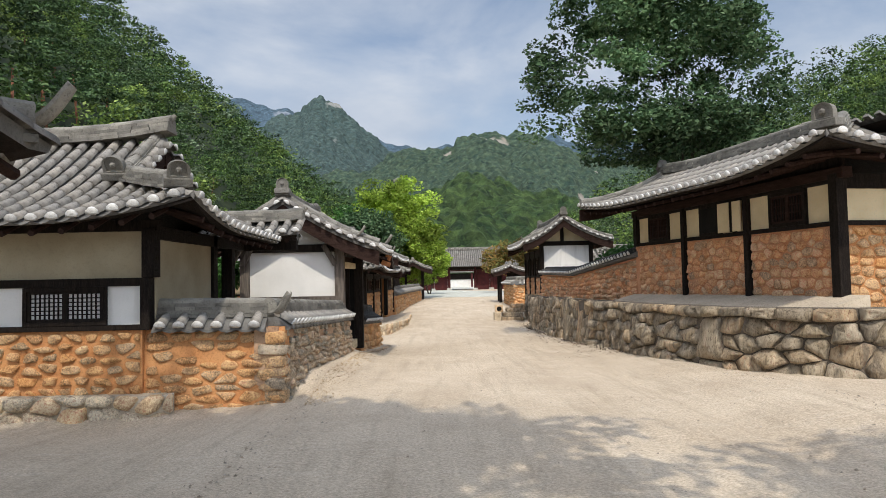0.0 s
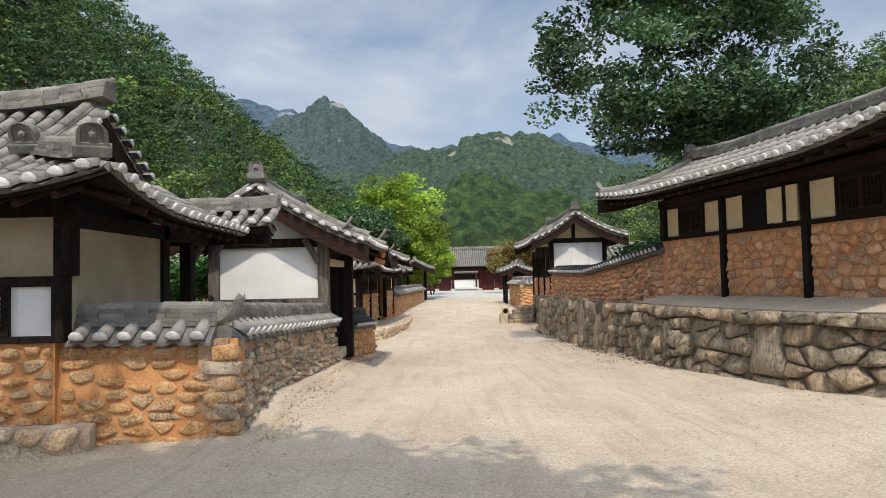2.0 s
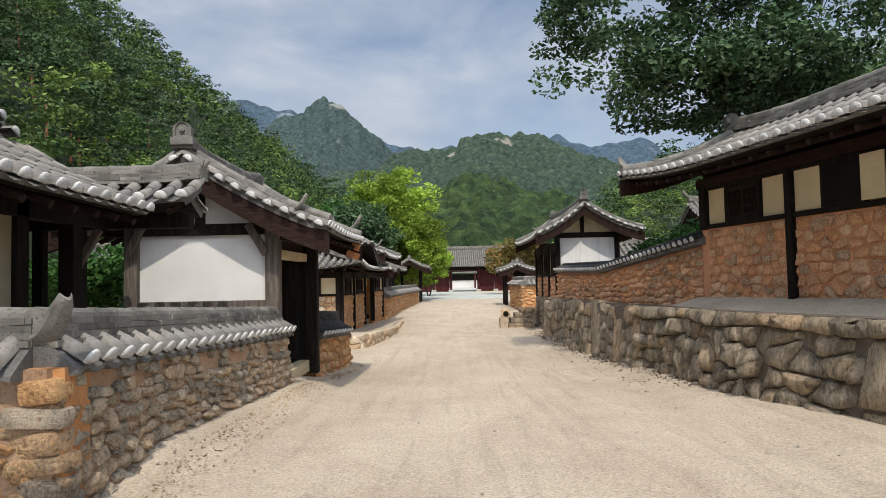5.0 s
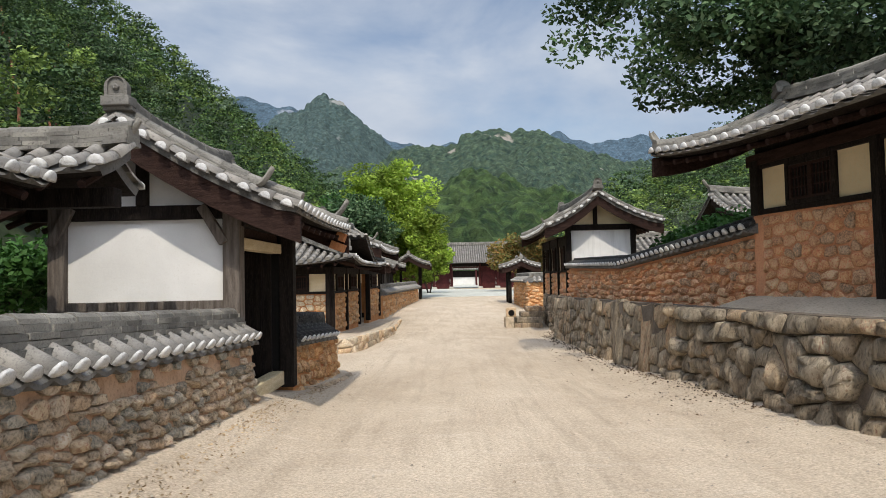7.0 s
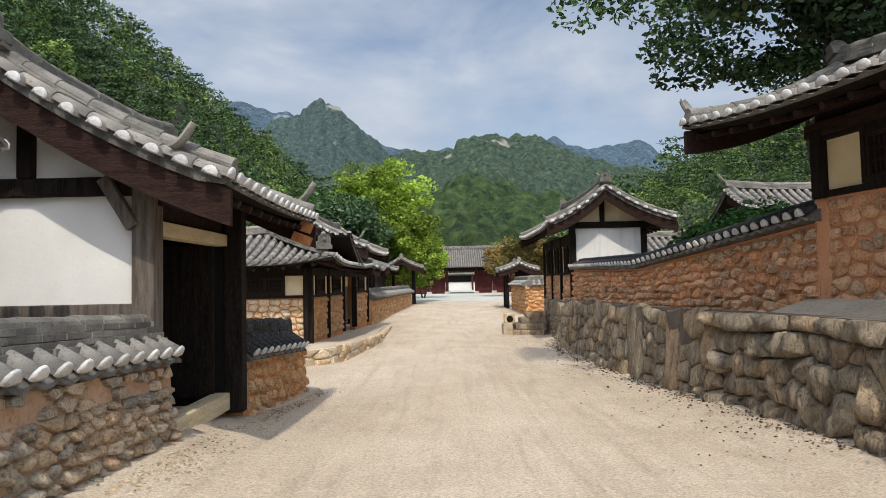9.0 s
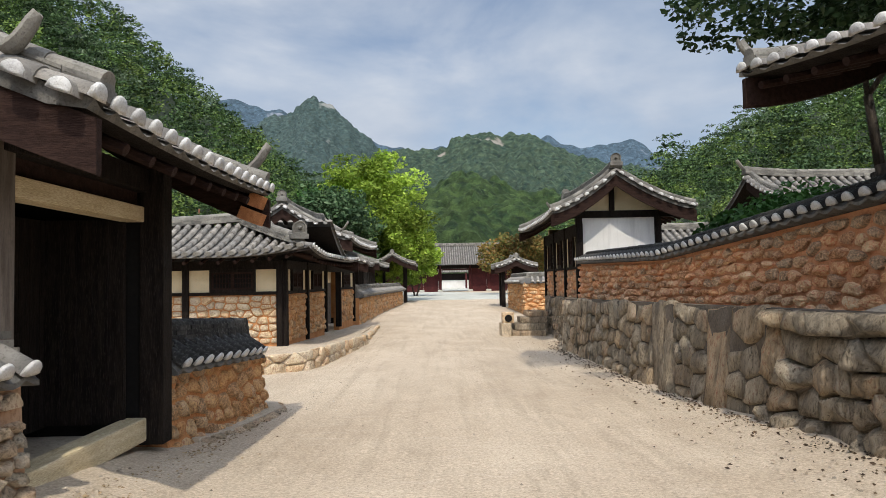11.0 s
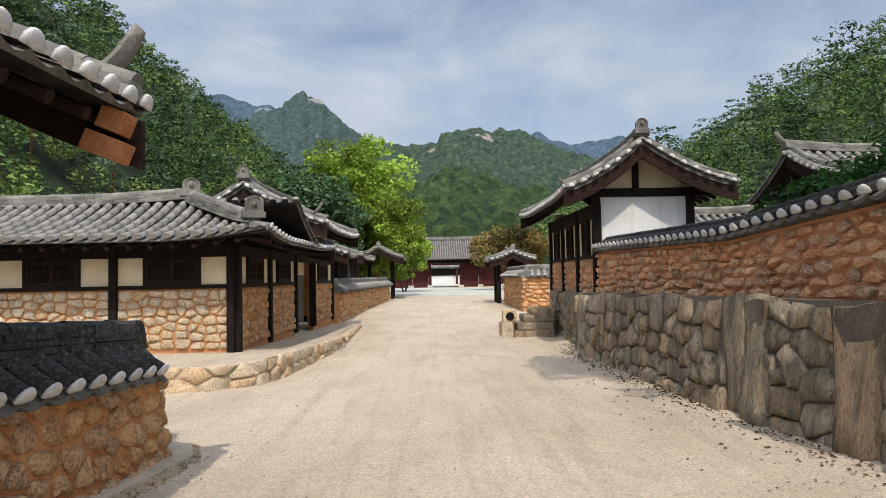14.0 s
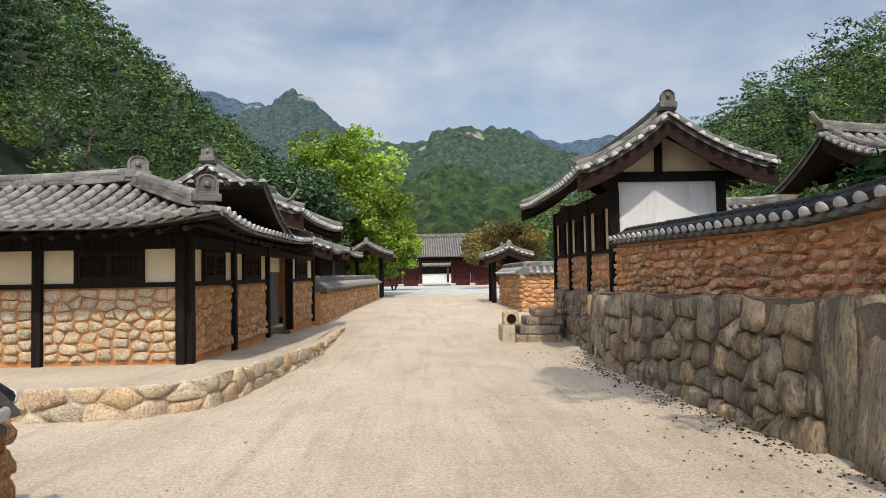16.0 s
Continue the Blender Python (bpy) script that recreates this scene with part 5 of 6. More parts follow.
# ---- long house on the terrace ----
def terrace_house():
    L = math.dist((6.50, 10.95), (5.22, 17.85))
    ang = math.atan2(17.85 - 10.95, 5.22 - 6.50)
    # local x runs from the far corner to the near one, so that the street lies at -y
    h = thing("terrace_house", Matrix.Translation((5.22, 17.85, 0)) @ Matrix.Rotation(ang + math.pi, 4, "Z"), "long timber house on a terrace with ochre stone panels", "house")
    b = L / 3
    kw = dict(cw=0.24, ch=0.18, gap=0.016, bulge=0.042)
    row(h, pose(0, 0, 0), [0, b, 2 * b, L], 1.0, 2.37, 3.08, 3.14, M_MUD_RED, M_STONE_R, 61, [(0.28, 0.72), (0.28, 0.64), (0.28, 0.72)], post=0.14, first_z=2.37, **kw)
    block("corner_wall", (-0.16, -0.012, 0.9), (0.1, 0.2, 2.37), M_MUD_RED, h, 0.03)
    # solid dark panel over the lattice, painted as the shade of an opening
    block("open_window_shade", (b + 0.32 * b, -0.085, 2.50), (b + 0.62 * b, -0.06, 3.03), M_DARK, h, 0.004, "dark panel that paints the shade inside an open window")
    for a, c in ((0.635, 0.80), (0.85, 0.96)):
        block("shutter_leaf", (b + a * b, -0.13, 2.46), (b + c * b, -0.10, 3.07), M_CREAM, h, 0.006, "opened beige papered shutter")
    block("shutter_post", (b + 0.805 * b, -0.12, 2.45), (b + 0.845 * b, -0.005, 3.08), M_WOOD, h, 0.006)
    block("plate", (-0.2, -0.08, 3.14), (L + 0.2, 0.12, 3.32), M_WOOD_BR, h)
    block("eave_board", (-0.1, 0.02, 3.32), (L + 0.1, 0.08, 3.62), M_WOOD, h, 0.0)
    block("gable_board", (-0.06, 0.1, 3.2), (0.0, 3.0, 3.75), M_WOOD, h, 0.0)
    row(h, Matrix.Translation((L, 0, 0)) @ pose(0, 0, 0, 0, 0, 90), [0.0, 2.6, 5.2], 1.0, 2.37, 2.98, 3.22, M_MUD, M_STONE_O, 65, [(), (0.3, 0.7)], post=0.2, **kw)
    row(h, pose(0, 4.6, 0, 0, 0, -90), [0.0, 2.3, 4.6], 1.0, 2.37, 2.98, 3.22, M_MUD_RED, M_STONE_R, 68, [(), ()], post=0.2, stones=False, last_z=2.37)
    ov = 1.12
    W = 2.65
    st = Slope((-1.32, -ov, 3.36), (L + ov, -ov, 3.36), (0, 1), W, 1.06, 0.17, 0.22, 0.34, None, 1.0, 3.0)
    tiled(h, st, limit=300, step=0.4)
    near = Slope((L + ov, -ov, 3.36), (L + ov, 6.2, 3.36), (-1, 0), W, 1.06, 0.17, 0.34, 0.0, 1.0, None, 3.0)
    tiled(h, near, limit=200)
    rear = Slope((L + ov, 4.2, 3.36), (-1.45, 4.2, 3.36), (0, -1), W, 1.06, 0.17)
    tiled(h, rear, tiles=False, rafters=False)
    cv = [st.P(0, W * i / 8) for i in range(9)]
    verge(h, cv, (-1, 0))
    yr = W - ov
    ridge(h, (-1.34, yr, 4.40), (L + ov - W, yr, 4.40), 0.15, 0.0, 1.1)
    finial(h, (-1.40, yr, 4.72), (-1, 0.2), 0.28, 0.22, 0.4)
    q0, q1 = st.P(st.L - W, W), st.P(st.L - 0.3, 0.3)
    ridge(h, q0, q1, 0, 0.05, 1.0, 0.05, "corner_ridge")
    finial(h, q1 + Vector((0.0, -0.1, 0.22)), (0.3, -1), 0.34, 0.28, 0.1)
    horn(h, st.P(0.15, 0.2) + Vector((0.1, 0, 0.05)), (-0.9, -0.4), 0.4)
    d, out = Vector((1.28, -6.9)).normalized(), Vector((-0.983, -0.182))
    foot = [Vector((5.22, 17.85)) - d * 0.3, Vector((6.5, 10.95)) + d * 0.5]
    edge = [tuple(p + out * 0.85) for p in foot]
    line = [tuple(p - out * 0.06) for p in foot]
    slab("house_bench", [edge[0], line[0], line[1], edge[1]], lambda x, y: tz(x, y) + (0.24 if (x, y) in line else 0.004), 0.5, M_TERRACE, "sloping earth bench at the foot of the long house", "earth bench")


terrace_house()


def terrace_wall():
    w = thing("terrace_wall", pose(0, 0, 0), "red mud and field stone wall on the terrace with grey tile capping", "wall")
    path = [(4.42, 30.3), (4.62, 24.0), (5.16, 17.95)]
    lo = along(path, lambda x, y: tz(x, y) - 0.1)
    top = lambda x, y: 1.68 - 0.012 * (30.3 - y) if y > 24 else 1.605 + 0.078 * (24 - y)
    hi = along(path, top)
    c = wall_core("wall_face", path, lo, hi, 0.42, M_MUD_RED, w, 0.04)
    stone_face(c, path, lo, along(path, lambda x, y: top(x, y) - 0.04), 0.26, 0.19, 0.026, 0.075, M_STONE_R, 71, batter=0.04, flat=True, craggy=0.3)
    wall_cap(w, [(4.68, 30.3, 1.88), (4.86, 24.0, 1.80), (5.38, 17.9, 2.28)], 0.34, 0.14, outer=(1, 0), rs=0.55, tile=TILE_OLD)


terrace_wall()


def end_house():
    """The gabled house at the end of the terrace wall."""
    h = thing("gabled_house", pose(5.5, 30.6, 0), "gabled timber house with white plaster gable wall and tiled roof", "house")
    for x in (-1.0, 1.25):
        block("post", (x - 0.09, -0.09, 0.5), (x + 0.09, 0.12, 3.2), M_WOOD, h)
    block("plaster_panel", (-0.91, 0.0, 1.85), (1.16, 0.1, 3.0), M_WHITE_OLD, h, 0.0, "white plaster panel with grey drip stains")
    block("rail", (-0.91, -0.05, 1.75), (1.16, 0.1, 1.85), M_WOOD, h)
    block("wall_below", (-0.91, 0.0, 0.5), (1.16, 0.12, 1.75), M_MUD_RED, h, 0.0)
    block("beam", (-1.5, -0.08, 3.0), (1.75, 0.1, 3.2), M_WOOD, h)
    gable_fill(h, -1.4, 1.5, 0.0, 3.2, 4.0, M_CREAM, -0.05)
    row(h, pose(-1.0, 5.7, 0, 0, 0, -90), [0.0, 1.9, 3.8, 5.7], 0.5, 1.55, 2.5, 2.85, M_MUD_RED, M_STONE_R, 81, [(0.3, 0.7), (0.3, 0.7), (0.3, 0.7)], post=0.18)
    block("back_wall", (-0.9, 5.7, 0.5), (1.3, 5.8, 3.1), M_CREAM, h, 0.0)
    block("far_wall", (1.2, 0.1, 0.5), (1.3, 5.7, 3.0), M_CREAM, h, 0.0)
    gable_roof(h, -0.08, 4.22, 1.82, 2.2, 3.02, 3.1, -0.72, 6.5, 0.14, 300, finials=(1, 1))
    horn(h, (-1.75, -0.5, 3.2), (-0.9, -0.1), 0.26)


end_house()


# ---- corner house across the side lane ----
def corner_house():
    h = thing("corner_house", pose(-3.32, 28.0, 0, 0, 0, -2.1), "low corner house with pale stone walls, cream panels and lattice windows", "house")
    row(h, pose(0, 0, 0), [-7.2, -4.8, -2.4, -0.08], -0.15, 1.04, 1.66, 1.88, M_MUD, M_STONE_P, 91, [(0.25, 0.72), (0.24, 0.74), (0.24, 0.76)], cw=0.24, ch=0.17, gap=0.014)
    m = pose(0, 0, 0, 0, 0, 90)
    row(h, m, [0.08, 2.35, 4.9], -0.15, 1.04, 1.66, 1.88, M_MUD, M_STONE_O, 95, [(0.24, 0.76), (0.24, 0.76)], cw=0.24, ch=0.17, gap=0.02)
    row(h, m, [7.3, 10.4], -0.15, 1.04, 1.66, 1.88, M_MUD, M_STONE_O, 97, [(0.2, 0.7)], cw=0.26, ch=0.18, gap=0.02)
    block("door_leaf", (-0.32, 5.0, -0.1), (-0.26, 7.2, 1.8), M_WOOD_W, h)
    block("cream_panel", (-0.30, 5.0, 1.3), (-0.24, 7.2, 1.75), M_CREAM, h, 0.0)
    block("beam", (-0.1, 4.9, 1.66), (0.08, 7.3, 1.88), M_WOOD, h)
    block("back_wall", (-7.2, 10.4, -0.1), (0, 10.5, 1.9), M_MUD, h, 0.0)
    W = 2.3
    f = Slope((-9.5, -1.0, 1.98), (0.92, -1.0, 1.98), (0, 1), W, 0.92, 0.10, 0, 0.22, None, 1.0, 2.2)
    tiled(h, f, limit=300, lime=False, step=0.33)
    s = Slope((0.92, -1.0, 1.98), (0.92, 6.0, 1.96), (-1, 0), W, 0.92, 0.10, 0.22, 0.1, 1.0, None, 2.2)
    tiled(h, s, limit=200)
    b = Slope((0.92, 3.6, 1.98), (-9.5, 3.6, 1.98), (0, -1), W, 0.92, 0.1)
    tiled(h, b, tiles=False, rafters=False)
    verge(h, [s.P(s.L, W * i / 6) for i in range(7)], (0, 1))
    ridge(h, (-9.5, 1.3, 2.86), (0.92 - W, 1.3, 2.86), 0, 0.1, 1.0)
    finial(h, (0.92 - W + 0.05, 1.2, 3.12), (0.4, -1), 0.36, 0.3, 0.0)
    finial(h, (-6.0, 1.3, 3.10), (-1, -0.4), 0.3, 0.25, 0.0)
    q0, q1 = f.P(f.L - W, W), f.P(f.L - 0.35, 0.35)
    ridge(h, q0, q1, 0, 0.05, 1.0, 0.0, "corner_ridge")
    finial(h, q1 + Vector((0.02, -0.06, 0.24)), (0.5, -1), 0.34, 0.32, 0.1)
    ridge(h, (0.92 - W, 1.3, 2.84), (0.92 - W, 6.0, 2.84), 0, 0.1, 0.9)
    # taller roof behind
    block("upper_wall", (-2.6, 5.2, 1.8), (-0.2, 5.3, 3.0), M_WOOD, h, 0.0)
    block("upper_wall", (-0.3, 5.3, 1.8), (-0.2, 10.2, 2.7), M_CREAM, h, 0.0)
    gable_roof(h, -1.25, 3.75, 1.9, 2.2, 2.75, 2.55, 4.6, 10.6, 0.12, 300, finials=(1, 0))
    horn(h, (0.5, 4.7, 2.95), (0.9, 0.2), 0.34)


corner_house()


def plinth():
    w = thing("stone_plinth", pose(0, 0, 0), "low pale fieldstone plinth with earth top before the corner house", "plinth", kind="structure")
    path = [(-12.0, 25.7), (-5.2, 25.3), (-3.0, 25.3), (-2.35, 25.9), (-2.05, 28.0), (-1.75, 32.0), (-1.9, 38.0)]
    lo = along(path, lambda x, y: gz(x, y) - 0.1)
    hi = along(path, lambda x, y: -0.16 - 0.25 * max(0, min(1, (y - 27) / 8)))
    wall_core("footing", path, lo, hi, 0.3, M_SAND, w)
    stone_face(w, path, lo, along(path, lambda x, y: -0.13 - 0.25 * max(0, min(1, (y - 27) / 8))), 0.42, 0.24, 0.012, 0.045, M_STONE_P, 101, "plinth_stone", craggy=0.4, worn=0.12)
    slab("plinth_top", [(-12, 25.9), (-5.2, 25.5), (-3.1, 25.5), (-2.6, 26.0), (-2.3, 28.0), (-2.0, 32.0), (-2.1, 38.5), (-12, 38.5)], lambda x, y: -0.17 - 0.25 * max(0, min(1, (y - 27) / 8)), 0.6, M_SAND, "trodden earth top of the stone plinth", "plinth")


plinth()


# ---- farther down the street ----
def far_left():
    h = thing("small_gate_roof", pose(-3.4, 41.0, 0), "small tiled gate beside the corner house", "gate")
    for x in (-1.2, 0.3):
        block("post", (x - 0.1, -0.1, -0.6), (x + 0.1, 0.1, 1.9), M_WOOD, h)
    block("door_leaf", (-1.1, 0.0, -0.5), (0.2, 0.06, 1.8), M_WOOD, h)
    gable_roof(h, -0.6, 2.75, 1.5, 1.5, 2.05, 2.0, -0.9, 2.2, 0.08, 100, finials=(1, 0))
    w = thing("far_yard_wall", pose(0, 0, 0), "ochre stone yard wall with mossy tile capping", "wall")
    path = [(-2.9, 40.0), (-2.55, 48.0), (-1.95, 57.0)]
    lo = along(path, lambda x, y: gz(x, y) - 0.1)
    c = wall_core("wall_face", path, lo, lambda s: 0.66, 0.4, M_MUD, w)
    stone_face(c, path, lo, lambda s: 0.64, 0.34, 0.24, 0.03, 0.06, M_STONE_O, 111)
    wall_cap(w, [(-3.1, 40.0, 0.92), (-2.76, 48.0, 0.92), (-2.15, 57.0, 0.92)], 0.38, 0.24, outer=(1, 0), lime=False)
    h = thing("far_gate", pose(-2.6, 58.5, 0), "far dark timber gate with an old tiled roof", "gate")
    for x in (-0.7, 0.75):
        for y in (0, 1.4):
            block("post", (x - 0.1, y - 0.1, -0.3), (x + 0.1, y + 0.1, 2.3), M_WOOD, h)
    gable_roof(h, 0.0, 3.1, 1.6, 1.6, 2.3, 2.3, -1.6, 3.0, 0.1, 120, finials=(0, 0), lime=False)
    h = thing("low_house_behind_wall", pose(-6.0, 50.0, 0), "dark timber house behind the yard wall", "house")
    block("wall", (-2.0, 0, -0.3), (2.2, 6, 2.2), M_WOOD, h)
    for i in range(5):
        block("post", (2.2, 0.2 + 1.3 * i, -0.3), (2.34, 0.36 + 1.3 * i, 2.2), M_WOOD_W, h)
    gable_roof(h, 0.1, 3.6, 3.1, 3.1, 2.3, 2.2, -1.0, 7.0, 0.14, 60, finials=(0, 0), lime=False)


far_left()


def far_right():
    w = thing("far_wall_end", pose(0, 0, 0), "sunlit ochre stone wall end with tile capping", "wall")
    path = [(4.5, 50.0), (4.62, 43.9), (6.4, 43.7)]
    c = wall_core("wall_face", path, lambda s: -0.5, lambda s: 1.12, 0.4, M_MUD, w)
    stone_face(c, path, lambda s: -0.45, lambda s: 1.1, 0.4, 0.2, 0.03, 0.06, M_STONE_O, 121)
    wall_cap(w, [(4.75, 50.0, 1.33), (4.86, 44.1, 1.35), (6.5, 43.95, 1.35)], 0.4, 0.24, outer=(1, 1))
    h = thing("far_street_gate", pose(4.9, 50.9, 0), "small dark street gate with a curved tiled roof", "gate")
    for x in (-0.6, 0.75):
        for y in (0.0, 1.4):
            block("post", (x - 0.11, y - 0.11, -0.4), (x + 0.11, y + 0.11, 2.0), M_WOOD, h)
    block("door_leaf", (-0.1, 0.0, -0.3), (0.7, 0.08, 1.9), M_WOOD, h)
    gable_roof(h, 0.1, 2.45, 1.25, 1.25, 1.9, 1.9, -0.8, 2.0, 0.06, 120, finials=(0, 0))
    s = thing("culvert", pose(2.85, 33.4, -0.6), "stone slab culvert with a dark pipe mouth beside the street", "culvert")
    rng = random.Random(8)
    for i, (x, y, z, a, b, c) in enumerate(((0.0, 0.0, -0.1, 1.1, 1.2, 0.32), (0.1, 0.1, 0.22, 1.0, 1.2, 0.22), (0.3, 0.3, 0.44, 0.9, 1.0, 0.2), (0.55, 0.5, 0.64, 0.7, 1.0, 0.18))):
        block("slab", (x, y, z), (x + a, y + b, z + c), M_GRANITE, s, 0.05)
    bm = bmesh.new()
    bmesh.ops.create_cone(bm, cap_ends=True, segments=16, radius1=0.12, radius2=0.12, depth=0.12, matrix=Matrix.Translation((-0.1, 0.25, 0.62)) @ Matrix.Rotation(radians(90), 4, "X"))
    # capped disc, near-black to paint the shade inside the pipe
    part("pipe_mouth", bm, M_DARK, s, "round pipe mouth, the shade inside painted as a dark disc")
    block("base_stone", (-0.34, 0.14, -0.1), (-0.012, 1.0, 0.46), M_STONE_P, s, 0.04)
    block("pipe_surround", (-0.3, 0.215, 0.462), (0.09, 0.55, 0.82), M_STONE_P, s, 0.04, "pale stone round the pipe mouth")
    # small roofs behind the terrace wall
    h = thing("back_house", pose(13.0, 31.6, 0.3), "tiled house behind the terrace wall", "house")
    block("wall", (-2.0, 0.3, 0.5), (3.0, 5, 3.0), M_CREAM, h, 0.0)
    f = Slope((-2.6, -0.9, 2.95), (4.5, -0.9, 2.95), (0, 1), 2.2, 1.15, 0.1, 0.3, 0, None, None)
    tiled(h, f, limit=150)
    verge(h, [f.P(0, 2.2 * i / 6) for i in range(7)], (-1, 0))
    tiled(h, Slope((4.5, 3.5, 2.95), (-2.6, 3.5, 2.95), (0, -1), 2.2, 1.15, 0.1), tiles=False, rafters=False)
    ridge(h, (-2.65, 1.3, 4.08), (4.5, 1.3, 4.08), 0.15, 0)
    horn(h, (-2.5, 1.3, 4.35), (-1, 0), 0.4)
    h = thing("shed_roof", pose(8.6, 35.0, 0), "low tiled shed roof behind the terrace wall", "shed")
    block("wall", (-0.8, 0.2, 0.4), (2.0, 3.0, 2.3), M_CREAM, h, 0.0)
    tiled(h, Slope((-1.4, -0.6, 2.3), (2.6, -0.6, 2.3), (0, 1), 1.6, 0.7, 0.06), limit=80)
    tiled(h, Slope((2.6, 2.6, 2.3), (-1.4, 2.6, 2.3), (0, -1), 1.6, 0.7, 0.06), tiles=False, rafters=False)
    ridge(h, (-1.4, 1.0, 2.98), (2.6, 1.0, 2.98))


far_right()


def hall():
    h = thing("gate_hall", pose(2.55, 92.0, -0.1), "distant wooden gate hall with dark red walls and grey tiled roof", "hall")
    for x in (-9, -6.5, -4, -1.8, 1.8, 4, 6.5, 9):
        pole("post", (x, 0, -0.2), (x, 0, 3.1), 0.2, 0.19, M_REDWALL, h, 10)
        block("post_base", (x - 0.3, -0.3, -0.2), (x + 0.3, 0.3, 0.25), M_PAVE, h, 0.03)
    for x0, x1 in ((-9, -6.5), (-6.5, -4), (-4, -1.8), (1.8, 4), (4, 6.5), (6.5, 9)):
        block("board_wall", (x0 + 0.2, 0.1, 0.0), (x1 - 0.2, 0.2, 3.0), M_REDWALL, h, 0.0)
    block("beam", (-9.4, -0.15, 2.75), (9.4, 0.15, 3.15), M_WOOD, h)
    block("transom", (-1.6, 0, 2.55), (1.6, 0.12, 2.74), M_REDWALL, h, 0.0)
    f = Slope((-10.5, -1.7, 3.2), (10.5, -1.7, 3.2), (0, 1), 3.7, 2.4, 0.25, 0.25, 0.25)
    tiled(h, f, limit=0, step=3.0)
    tiled(h, Slope((10.5, 5.7, 3.2), (-10.5, 5.7, 3.2), (0, -1), 3.7, 2.4, 0.25), tiles=False, step=3.0, rafters=False)
    ridge(h, (-10.5, 2.0, 5.55), (10.5, 2.0, 5.55), 0.3, 0.3, 1.6)
    k = thing("inner_hall", pose(3.8, 118.0, 0), "pale hall seen through the open gate", "hall")
    block("wall", (-6, 0, -0.2), (6, 3, 2.3), M_WHITE, k, 0.0)
    block("dark_band", (-6, -0.08, 1.25), (6, -0.004, 2.3), M_WOOD, k, 0.0)
    block("post", (1.0, -0.9, -0.2), (1.3, -0.6, 2.4), M_REDWALL, k, 0.0)
    tiled(k, Slope((-7, -1, 2.5), (7, -1, 2.5), (0, 1), 3, 1.8, 0.15), limit=0, step=3.0, rafters=False)
    s = slab("paved_ramp", [(-3.5, 62), (-9, 90), (-9, 120), (16, 120), (16, 90), (7, 62)], lambda x, y: gz(x, y) + 0.02, 0.4, M_PAVE, "pale grey paved forecourt before the hall", "pavement")


hall()


def corner_roof():
    """The eave of another house that hangs over the start of the street."""
    h = thing("near_eave_house", pose(-2.78, 4.75, -0.1), "dark eave corner of a house at the start of the street", "house")
    block("wall", (-4.5, -4.2, -0.1), (-1.2, -1.2, 2.6), M_CREAM, h, 0.0)
    k = Slope((0.0, 0.0, 2.5), (-4.5, 0.0, 2.5), (0, -1), 2.2, 0.9, 0.1, 0.25, 0.0)
    tiled(h, k, limit=120)
    ridge(h, (-1.3, -1.3, 3.0), (-0.1, -0.1, 2.62), 0, 0.1, 1.3, 0.0, "corner_ridge")
    horn(h, (-0.15, -0.1, 2.9), (0.9, 0.3), 0.34)
    finial(h, (-0.25, -0.1, 2.72), (0.9, 0.4), 0.34, 0.3, 0.3)


corner_roof()


# ---- plants ----
def leaf_cloud(rng, centres, radii, per, size, flat=0.6, loose=0.42, up=0.4):
    """Folded leaves scattered through the outer part of each clump."""
    c = np.repeat(np.asarray(centres), per, axis=0)
    r = np.repeat(np.asarray(radii), per, axis=0)
    n = len(c)
    d = rng.normal(size=(n, 3))
    d /= np.linalg.norm(d, axis=1, keepdims=True)
    k = rng.uniform(0.35, 1.0, (n, 1)) ** 0.5
    p = c + d * k * r
    a = rng.normal(size=(n, 3)) * (1, 1, flat)
    a /= np.linalg.norm(a, axis=1, keepdims=True)
    nrm = d * 0.8 + rng.normal(size=(n, 3)) * loose + (0, 0, up)
    b = np.cross(nrm, a)
    b /= np.linalg.norm(b, axis=1, keepdims=True) + 1e-9
    s = size * rng.uniform(0.6, 1.4, (n, 1))
    fold = np.cross(a, b) * s * 0.22
    v = np.stack([p - a * s, p + b * s * 0.55 + fold, p + a * s, p - b * s * 0.55 + fold], 1).reshape(-1, 3)
    return v


def leaf_mesh(name, v, material):
    n = len(v) // 4
    me = bpy.data.meshes.new(name)
    me.vertices.add(4 * n)
    me.vertices.foreach_set("co", v.astype(np.float32).ravel())
    idx = np.arange(4 * n).reshape(n, 4)
    tri = np.stack([idx[:, [0, 1, 2]], idx[:, [0, 2, 3]]], 1).reshape(-1)
    me.loops.add(6 * n)
    me.loops.foreach_set("vertex_index", tri.astype(np.int32))
    me.polygons.add(2 * n)
    me.polygons.foreach_set("loop_start", np.arange(0, 6 * n, 3, dtype=np.int32))
    me.update(calc_edges=True)
    me.materials.append(material)
    return me


